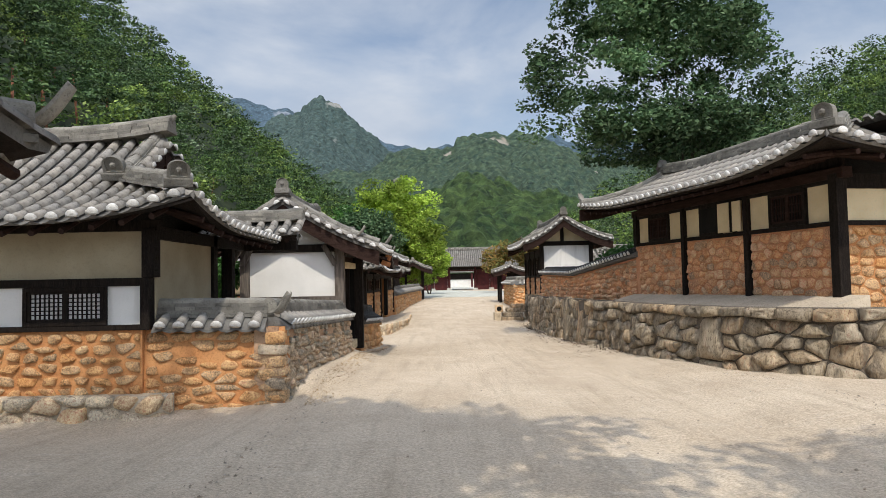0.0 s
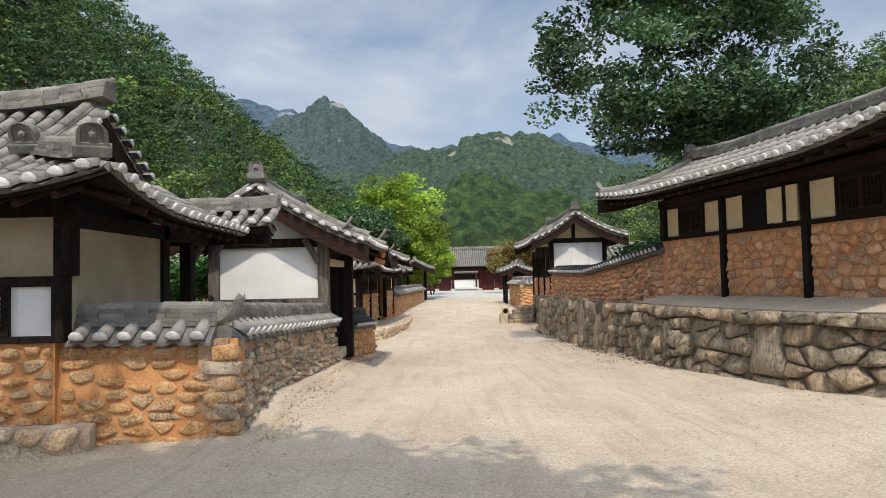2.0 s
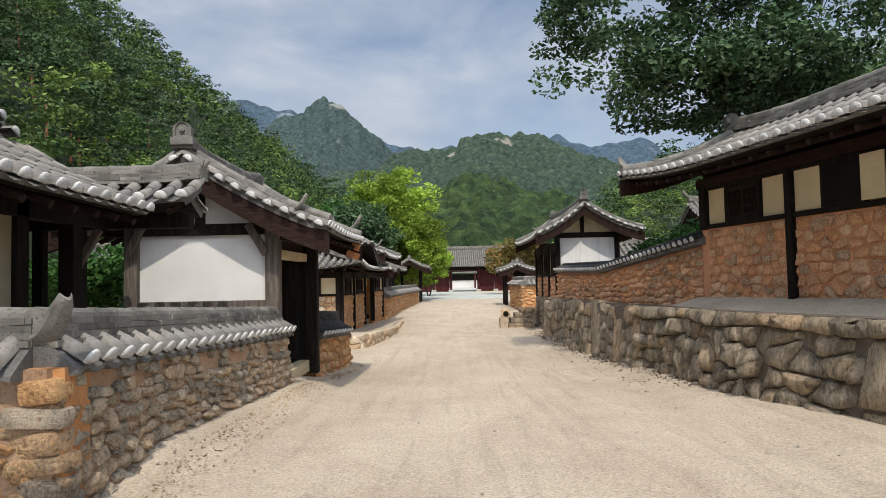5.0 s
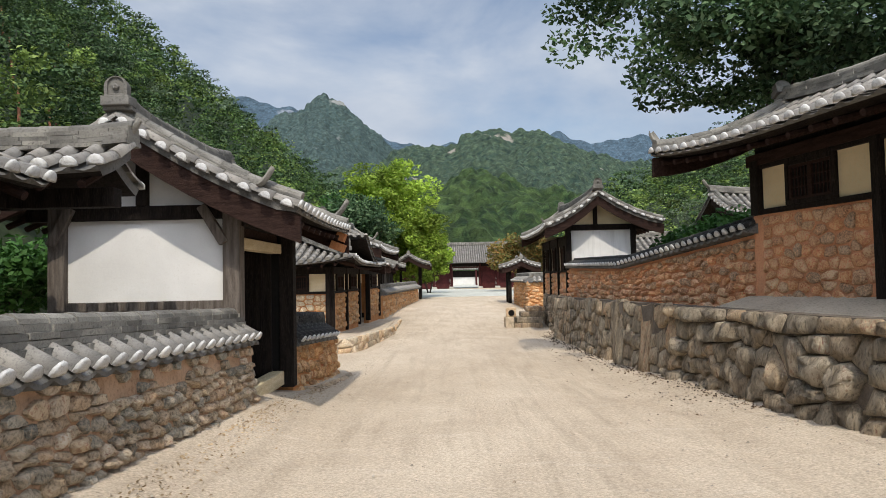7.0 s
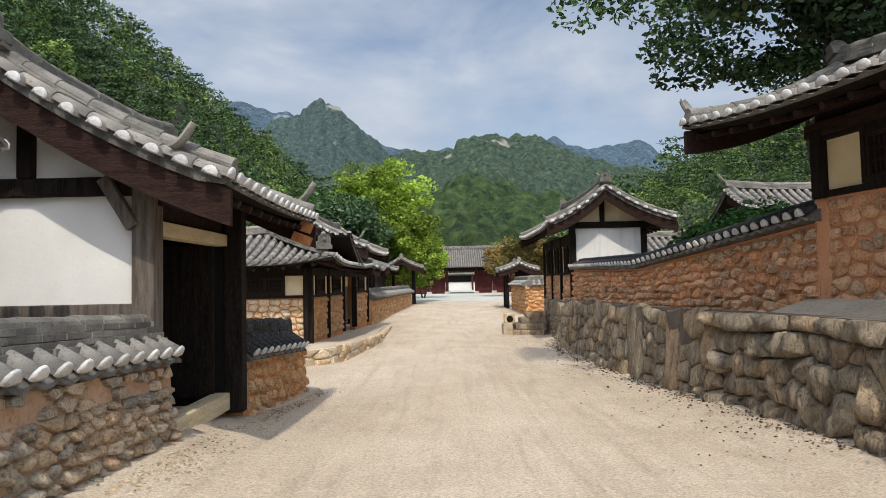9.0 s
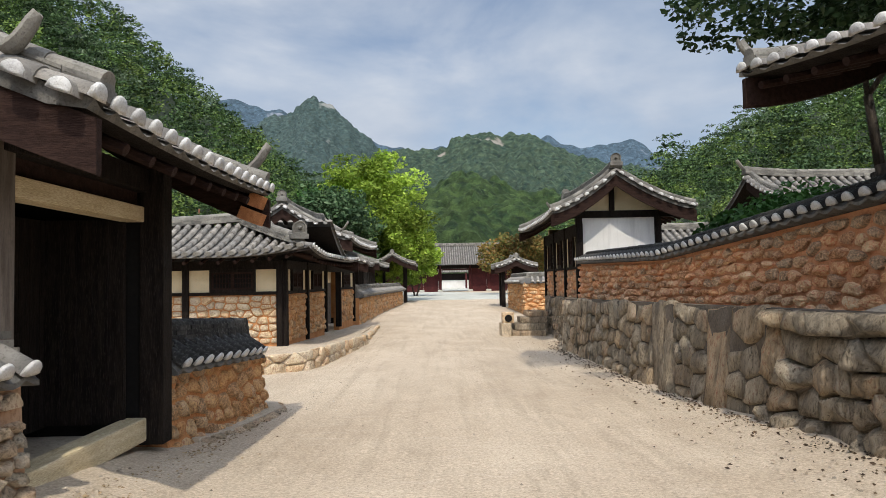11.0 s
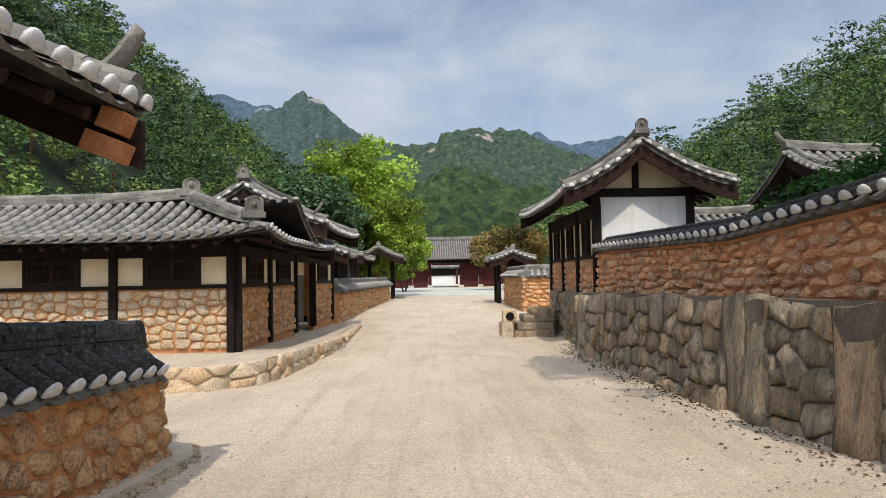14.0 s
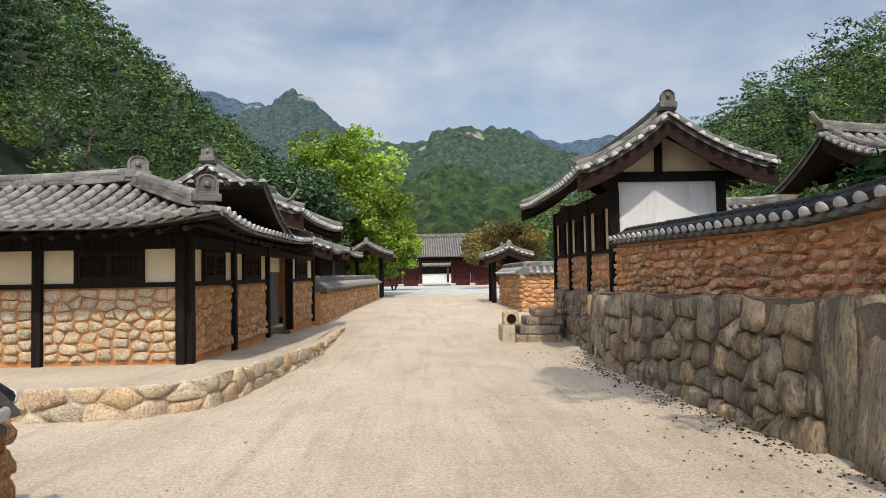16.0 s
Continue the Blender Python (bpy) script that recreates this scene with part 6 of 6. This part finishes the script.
def limb(bm, p, d, ln, r, depth, rng, tips, bend=0.35, split=3, ok=None):
    p, d = Vector(p), Vector(d).normalized()
    k = 3
    for i in range(k):
        d = (d + Vector((rng.uniform(-1, 1), rng.uniform(-1, 1), rng.uniform(-0.3, 0.6))) * bend * 0.4).normalized()
        q = p + d * ln / k
        if ok and not ok(q):
            return
        r2 = r * 0.82
        add_pole(bm, p, q, r, r2, 7 if depth > 1 else 5)
        p, r = q, r2
    tips.append(tuple(p))
    if depth > 0:
        for i in range(split):
            e = (d + Vector((rng.uniform(-1, 1), rng.uniform(-1, 1), rng.uniform(-0.25, 0.55))) * 0.95).normalized()
            limb(bm, p, e, ln * rng.uniform(0.6, 0.85), r * 0.68, depth - 1, rng, tips, bend, split, ok)


def tree(name, at, stems, ln, r, depth, material, bark, label, seed, clump=0.9, per=120, leaf=0.10, split=3, env=None, fill=0, floor=0.0, category="tree", group="", slope=0.72, gaps=None):
    rng = random.Random(seed)
    nr = np.random.default_rng(seed)
    t = thing(name, pose(*at), label, category, group)
    bm, tips = bmesh.new(), []
    ok = None
    if env:
        ec, ee = env
        ok = lambda p: (p[2] < ln and p[0] ** 2 + p[1] ** 2 < 1.2) or (sum(((p[i] - ec[i]) / ee[i]) ** 2 for i in range(3)) < 0.92 and p[2] > floor + slope * max(0.0, -p[0] - 0.1))
    for d in stems:
        limb(bm, (d[0] * 0.15, d[1] * 0.15, -0.2), d, ln, r, depth, rng, tips, split=split, ok=ok)
    part("trunk", bm, bark, t, smooth=True)
    tips = [p for p in tips if p[2] > ln * 0.7]
    if env:
        c, e = Vector(env[0]), env[1]
        inside = lambda p: sum(((p[i] - c[i]) / e[i]) ** 2 for i in range(3)) < 1.0 + 0.25 * noise.noise(Vector(p) * 0.5)
        tips = [p for p in tips if inside(p)]
        low = lambda p: p[2] < floor + slope * max(0.0, -p[0] - 0.1)
        while fill > 0:
            d = Vector((rng.gauss(0, 1), rng.gauss(0, 1), rng.gauss(0, 1))).normalized()
            p = c + Vector((d.x * e[0], d.y * e[1], d.z * e[2])) * rng.uniform(0.45, 1.0) * (1 + 0.22 * noise.noise(d * 2.2 + Vector((seed, 0, 0))))
            if low(p) or (gaps is not None and noise.noise(p * 0.55) < gaps):
                if low(p) or rng.random() < 0.85:
                    continue
            tips.append(tuple(p))
            fill -= 1
        tips = [p for p in tips if not low(p)]
    rad = [(clump * rng.uniform(0.7, 1.3), clump * rng.uniform(0.7, 1.3), clump * rng.uniform(0.45, 0.85)) for _ in tips]
    part_me("crown", leaf_mesh("crown", leaf_cloud(nr, tips, rad, per, leaf), material), material, t)
    return t


def street_trees():
    tree("broadleaf_tree", (7.9, 22.2, 0.9), [(-0.12, -0.05, 1), (0.06, 0.1, 1), (0.2, -0.05, 1), (0.02, 0.2, 1)], 3.6, 0.13, 4, L_BIG, M_BARK, "tall dark green broadleaf tree behind the terrace wall", 2, 0.52, 120, 0.075, env=((-1.15, -1.1, 5.8), (4.1, 3.0, 5.8)), fill=340, floor=4.05, slope=0.25, gaps=0.22)
    tree("bright_tree", (-4.4, 61.0, -0.2), [(-0.3, 0, 1), (0.3, 0.1, 1), (0, -0.3, 1)], 3.0, 0.13, 3, L_LIME, M_BARK, "bright yellow-green leafy tree by the far street", 7, 0.8, 90, 0.14, env=((0, 0, 5.9), (4.5, 3.6, 5.4)), fill=260)
    tree("bright_tree", (-1.6, 74.0, -0.2), [(-0.3, 0, 1), (0.3, 0.1, 1)], 1.8, 0.1, 3, L_LIME, M_BARK, "smaller bright green tree before the hall", 27, 0.6, 90, 0.13, env=((0, 0, 4.2), (2.3, 2.0, 2.9)), fill=110)
    tree("green_tree", (-7.0, 64.0, -0.2), [(-0.3, 0, 1), (0.3, 0.1, 1)], 3.4, 0.16, 3, L_MID, M_BARK, "mid-green tree beside the bright tree", 8, 0.95, 80, 0.16, env=((0, 0, 5.2), (3.8, 3.4, 4.8)), fill=160)
    tree("dark_tree", (-6.2, 53.0, -0.2), [(-0.2, 0, 1), (0.3, 0.1, 1)], 2.6, 0.15, 3, L_BIG, M_BARK, "dark green tree behind the yard wall", 9, 0.9, 80, 0.14, env=((0, 0, 4.2), (3.0, 3.0, 3.6)), fill=120)
    tree("rusty_tree", (8.9, 76.0, -0.2), [(-0.5, 0, 0.9), (0.5, 0.1, 0.9), (0, -0.4, 1)], 2.0, 0.12, 3, L_RUST, M_BARK, "small maple-like tree with rusty green leaves", 10, 0.9, 80, 0.15)
    tree("garden_shrub", (-6.3, 18.2, 0.0), [(-0.3, 0, 0.9), (0.3, 0.1, 1)], 0.9, 0.05, 3, L_MID, M_BARK, "leafy shrub in the yard behind the side gate", 17, 0.42, 60, 0.07, category="shrub")
    for x, y, r, sd in ((7.6, 24.6, 0.8, 18), (8.3, 28.6, 0.7, 19)):
        tree("garden_shrub", (x, y, 0.85), [(-0.3, 0, 0.9), (0.3, 0.1, 1), (0, -0.2, 1)], r, 0.05, 3, L_MID, M_BARK, "leafy green shrub behind the terrace wall", sd, 0.5, 60, 0.08, category="shrub", group="shrubs behind the terrace wall")
    tree("shade_tree", (-4.0, 0.25, 0.0), [(0.2, 0.2, 1), (-0.2, 0.1, 1), (0.3, -0.2, 1)], 3.1, 0.17, 3, L_BIG, M_BARK, "broadleaf tree at the start of the street", 12, 0.7, 90, 0.11, env=((0.7, 0.5, 8.0), (5.6, 2.9, 2.6)), fill=400)
    tree("shade_tree", (4.9, -1.2, 0.0), [(0.2, 0.2, 1), (-0.2, -0.1, 1)], 3.0, 0.15, 2, L_BIG, M_BARK, "broadleaf tree at the start of the street", 13, 0.6, 80, 0.11, env=((-0.6, 0.6, 7.5), (2.2, 1.4, 1.6)), fill=40)


street_trees()


# ---- hills and mountains ----
def crest(ctrl, a):
    for (p, q), (r, s) in zip(ctrl, ctrl[1:]):
        if a <= r:
            t = max(0, (a - p) / (r - p))
            t = t * t * (3 - 2 * t)
            return q + (s - q) * t
    return ctrl[-1][1]


def hill_mat(name, c1, c2, rock, scale, rock_amt, haze):
    m = mat(name, c1, c2, scale, 0.95, 0.9, scale * 9, dist=3.0, amount=0.5)
    n, l = m.node_tree.nodes, m.node_tree.links
    b = n["Principled BSDF"]
    src = b.inputs["Base Color"].links[0].from_socket
    co = n.new("ShaderNodeTexCoord")
    vo = n.new("ShaderNodeTexVoronoi")
    vo.inputs["Scale"].default_value = scale * 1.6
    l.new(co.outputs["Object"], vo.inputs["Vector"])
    vb = n.new("ShaderNodeRGBToBW")
    l.new(vo.outputs["Color"], vb.inputs[0])
    vr = n.new("ShaderNodeMapRange")
    vr.inputs[1].default_value, vr.inputs[2].default_value = 0.15, 0.85
    vr.inputs[3].default_value, vr.inputs[4].default_value = 0.7, 1.3
    l.new(vb.outputs[0], vr.inputs[0])
    vm = n.new("ShaderNodeMix")
    vm.data_type, vm.blend_type = "RGBA", "MULTIPLY"
    vm.inputs[0].default_value = 1.0
    l.new(src, vm.inputs[6])
    l.new(vr.outputs[0], vm.inputs[7])
    src = vm.outputs[2]
    nz = n.new("ShaderNodeTexNoise")
    nz.inputs["Scale"].default_value, nz.inputs["Detail"].default_value = scale * 0.09, 7
    l.new(co.outputs["Object"], nz.inputs["Vector"])
    r = n.new("ShaderNodeValToRGB")
    r.color_ramp.elements[0].position, r.color_ramp.elements[1].position = rock_amt, rock_amt + 0.03
    l.new(nz.outputs["Fac"], r.inputs[0])
    mx = n.new("ShaderNodeMix")
    mx.data_type = "RGBA"
    l.new(r.outputs[0], mx.inputs[0])
    l.new(src, mx.inputs[6])
    mx.inputs[7].default_value = (*rock, 1)
    l.new(mx.outputs[2], b.inputs["Base Color"])
    return m


def mountain(name, label, ctrl, near, far, na, nr, bump, material, seed, a0, a1, rough=0.05, category="mountain"):
    """A wooded mountain flank seen from the street: crest heights (as rise over run) by bearing, roughened, with crowns as small domes."""
    verts, faces = [], []
    for i in range(na):
        a = a0 + (a1 - a0) * i / (na - 1)
        top = crest(ctrl, a)
        edge = rough * (0.5 * noise.noise((a * 14, seed, 0)) + 0.25 * noise.noise((a * 40, seed, 1)) + 0.14 * noise.noise((a * 110, seed, 2)))
        for j in range(nr):
            t = j / (nr - 2) if j < nr - 1 else 1.12
            d = near + (far - near) * min(t, 1.12)
            x, y = d * a, d
            f = min(t, 1)
            h = top * far * (0.18 * f + 0.82 * f ** 1.7) if t <= 1 else top * far * 0.9
            h += edge * far * f ** 5
            h += far * 0.085 * f * (1 - 0.8 * f) * (noise.noise((x * 9 / far, y * 6 / far, seed)) + 0.7 * noise.noise((x * 22 / far, y * 16 / far, seed)) + 0.4 * noise.noise((x * 50 / far, y * 40 / far, seed)))
            if bump:
                v = noise.voronoi((x / bump, y / bump, h / bump))[0][0]
                h += bump * 0.75 * (0.8 - v)
            verts.append((x, y, h - 2))
    for i in range(na - 1):
        for j in range(nr - 1):
            faces.append((i * nr + j, (i + 1) * nr + j, (i + 1) * nr + j + 1, i * nr + j + 1))
    ob = part_me(name, mesh_of(name, verts, faces, material), material, None, smooth=not bump)
    return tagged(ob, label, category, kind="structure")


# air haze is put into the next three colours, bluer with distance
H_FAR = hill_mat("far_ridge_haze_tint", (0.045, 0.075, 0.10), (0.065, 0.098, 0.125), (0.20, 0.22, 0.25), 0.05, 0.60, 0)
H_PEAK = hill_mat("peak_woods_haze_tint", (0.04, 0.068, 0.066), (0.072, 0.104, 0.09), (0.27, 0.27, 0.25), 0.12, 0.655, 0)
H_MID = hill_mat("mid_woods_haze_tint", (0.032, 0.060, 0.045), (0.08, 0.115, 0.068), (0.36, 0.32, 0.27), 0.16, 0.65, 0)
# hillside ground darkened to paint shade into the gaps between crowns
H_FLOOR = mat("forest_floor_gap_shade", (0.010, 0.018, 0.008), (0.03, 0.042, 0.016), 0.4, 0.95, 0.5, 3.0)
H_NEAR = hill_mat("near_woods", (0.02, 0.045, 0.017), (0.075, 0.12, 0.036), (0.25, 0.22, 0.17), 0.15, 0.75, 0)


def mountains():
    mountain("mountain_far", "far mountain ridge with bare rock, haze blue put into its colour", [(-0.6, 0.24), (-0.36, 0.275), (-0.312, 0.28), (-0.269, 0.268), (-0.235, 0.262), (-0.18, 0.22), (0.1, 0.19), (0.17, 0.209), (0.19, 0.201), (0.215, 0.193), (0.232, 0.199), (0.254, 0.206), (0.292, 0.207), (0.313, 0.199), (0.33, 0.188), (0.37, 0.165), (0.7, 0.16)], 1500, 3000, 300, 60, 0, H_FAR, 3, -0.7, 0.8, 0.006)
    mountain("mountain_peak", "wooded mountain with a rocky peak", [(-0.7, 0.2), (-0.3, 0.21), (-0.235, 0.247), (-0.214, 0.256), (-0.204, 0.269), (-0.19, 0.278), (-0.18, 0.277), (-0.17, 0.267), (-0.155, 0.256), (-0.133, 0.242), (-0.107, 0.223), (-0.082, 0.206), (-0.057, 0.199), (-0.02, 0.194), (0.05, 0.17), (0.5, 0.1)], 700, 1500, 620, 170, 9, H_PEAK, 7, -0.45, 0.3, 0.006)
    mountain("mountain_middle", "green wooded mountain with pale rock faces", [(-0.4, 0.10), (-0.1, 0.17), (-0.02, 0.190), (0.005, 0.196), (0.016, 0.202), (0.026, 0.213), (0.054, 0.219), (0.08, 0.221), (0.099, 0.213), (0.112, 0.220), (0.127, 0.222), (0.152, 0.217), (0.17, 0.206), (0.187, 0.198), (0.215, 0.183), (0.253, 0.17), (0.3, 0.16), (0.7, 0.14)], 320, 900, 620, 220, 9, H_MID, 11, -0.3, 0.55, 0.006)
    mountain("foothill", "low wooded foothill behind the hall", [(-0.6, 0.12), (-0.2, 0.13), (-0.1, 0.12), (-0.02, 0.138), (0.04, 0.155), (0.08, 0.15), (0.16, 0.12), (0.3, 0.10), (0.7, 0.1)], 135, 420, 520, 200, 6.5, H_NEAR, 15, -0.4, 0.5, 0.018)


mountains()


def woods():
    """Two wooded slopes that close the valley: ground, and trees as clumps of leaves."""
    rng = np.random.default_rng(4)

    def left_h(x, y):
        d = max(0, -x - 11 - 0.03 * y)
        return min(d * 0.92, 60 + 0.25 * d) + 2.2 * noise.noise((x * 0.05, y * 0.05, 1)) * min(1, d / 8)

    def right_h(x, y):
        d = max(0, x - 17 - 0.05 * y)
        return min(d * 0.55, 46 + 0.16 * d) + 2.2 * noise.noise((x * 0.05, y * 0.05, 9)) * min(1, d / 8)

    for name, h, xs, label in (("hillside_left", left_h, axis([(-190, -10, 4)]), "steep wooded hillside"), ("hillside_right", right_h, axis([(20, 200, 4)]), "wooded hillside beyond the terrace")):
        ys = axis([(0, 420, 6)])
        verts = [(x, y, h(x, y) - 1.2) for y in ys for x in xs]
        n = len(xs)
        faces = [(j * n + i, j * n + i + 1, (j + 1) * n + i + 1, (j + 1) * n + i) for j in range(len(ys) - 1) for i in range(n - 1)]
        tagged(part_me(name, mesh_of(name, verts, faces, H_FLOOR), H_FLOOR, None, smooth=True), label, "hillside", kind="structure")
        cs, rs, pc, pr, lc, lr, gc, gr = [], [], [], [], [], [], [], []
        trunks = bmesh.new()
        left = name == "hillside_left"
        for y0, y1, sp, reach in ((16, 70, 4.2, 62), (70, 130, 5.5, 105), (130, 400, 8.5, 190)):
            for j in range(int((y1 - y0) / sp)):
                for i in range(int(reach / sp)):
                    y = y0 + (j + rng.uniform(-0.1, 1.1)) * sp
                    e = (12 + 0.03 * y) if left else (18 + 0.05 * y)
                    s = e + (i + rng.uniform(-0.1, 1.1)) * sp
                    x = -s if left else s
                    if left and y < 26 and x > -20:
                        continue
                    z = h(x, y) - 1
                    ht = sp * rng.uniform(0.9, 2.0)
                    pine = rng.random() < (0.45 if left else 0.3)
                    w = sp * rng.uniform(0.36, 0.60)
                    kind = rng.random()
                    kc, kr = (pc, pr) if pine else (cs, rs) if kind < 0.5 else (lc, lr) if kind < 0.93 else (gc, gr)
                    m = 9 if y < 70 else (7 if y < 130 else 5)
                    if pine and y < 70:
                        add_pole(trunks, (x, y, z - 0.5), (x + rng.uniform(-0.6, 0.6), y, z + ht * 0.66), 0.12, 0.06, 6)
                    m = m + 3 if pine else m
                    for q in range(m):
                        f = (q + 0.5) / m
                        a = 2.4 * q + rng.uniform(-0.6, 0.6)
                        if pine:
                            wr = w * (1.05 - 0.75 * f) * rng.uniform(0.35, 1.2)
                            q2 = w * rng.uniform(0.32, 0.5)
                            kr.append((q2 * 1.3, q2 * 1.3, q2 * 0.22))
                            up = 0.40 + 0.66 * f
                        else:
                            wr = w * math.sqrt(max(0.04, 1 - f * f)) * rng.uniform(0.7, 1.05)
                            q2 = w * rng.uniform(0.34, 0.52)
                            kr.append((q2, q2, q2 * 0.7))
                            up = 0.30 + 0.64 * f
                        kc.append((x + wr * math.cos(a), y + wr * math.sin(a), z + ht * up))
        ob = part("pine_trunks", trunks, M_BARK_RED, None, smooth=True)
        tagged(ob, "reddish pine trunks on the hillside", "woods", kind="stuff")
        for c, r, m, nm in ((cs, rs, L_WOOD, "broadleaf_woods"), (lc, lr, L_WOOD2, "light_woods"), (gc, gr, L_GREY, "silvery_woods"), (pc, pr, L_PINE, "pine_woods")):
            c, r = np.array(c), np.array(r)
            dist = c[:, 1]
            vs = []
            for lo, hi, per, size in ((0, 70, 130, 0.115), (70, 130, 74, 0.18), (130, 420, 32, 0.38)):
                s = (dist >= lo) & (dist < hi)
                if s.any():
                    vs.append(leaf_cloud(rng, c[s], r[s], per, size, 0.5, 0.3, 0.35))
            ob = part_me(nm, leaf_mesh(nm, np.concatenate(vs), m), m, None)
            tagged(ob, "dark pines on the hillside" if m is L_PINE else "dense leafy trees on the hillside", "woods", kind="stuff")


woods()


# ---- loose stones and litter on the street ----
def pebbles():
    rng = random.Random(21)
    verts, faces = [], []
    for k in range(5200):
        y = 4 + 30 * rng.random() ** 1.2
        side = rng.random()
        left = -2.3 + (0.5 if y > 21 else 0)
        right = 4.2 if y > 13 else 4.9
        if side < 0.3:
            x = left + 0.1 + abs(rng.gauss(0, 0.5))
        elif side < 0.75:
            x = right - abs(rng.gauss(0, 0.7))
        else:
            x = rng.uniform(left + 0.3, right)
        r = 0.006 + 0.014 * rng.random() ** 3
        z = gz(x, y) - r * 0.2
        a = rng.uniform(0, 6.28)
        o = len(verts)
        for i in range(5):
            b = a + 1.2566 * i
            q = r * rng.uniform(0.7, 1.3)
            verts.append((x + q * math.cos(b), y + q * math.sin(b), z))
        verts.append((x + r * 0.2, y, z + r * rng.uniform(0.6, 1.1)))
        faces += [(o + i, o + (i + 1) % 5, o + 5) for i in range(5)]
    ob = part_me("pebbles", mesh_of("pebbles", verts, faces, M_PEBBLE), M_PEBBLE, None)
    tagged(ob, "loose pebbles and grit along the street", "gravel", kind="stuff")
    nr = np.random.default_rng(5)
    c = np.array([(-2.05 + abs(nr.normal(0, 0.2)), nr.uniform(9.5, 21), 0) for _ in range(1300)])
    c[:, 2] = [gz(x, y) + 0.006 for x, y, z in c]
    v = leaf_cloud(nr, c, np.full((1300, 3), 0.008), 1, 0.015, 0.12)
    ob = part_me("straw_litter", leaf_mesh("straw_litter", v, L_STRAW), L_STRAW, None)
    tagged(ob, "dry straw litter at the foot of the yard wall", "straw", kind="stuff")
    c = []
    foot = along(RET[::-1], lambda x, y: x)
    while len(c) < 1500:
        t = nr.uniform(5.0, 21.0)
        q = along(RET[::-1], lambda x, y: y)(t)
        c.append((foot(t) - 0.12 - abs(nr.normal(0, 0.16 if nr.random() < 0.75 else 0.7)), q, 0))
    c = np.array(c)
    c[:, 2] = [gz(x, y) + 0.014 for x, y, z in c]
    v = leaf_cloud(nr, c, np.full((1500, 3), 0.012), 1, 0.02, 0.1)
    ob = part_me("fallen_leaves", leaf_mesh("fallen_leaves", v, L_DEAD), L_DEAD, None)
    tagged(ob, "scattered fallen leaves below the retaining wall", "leaves", kind="stuff")


pebbles()
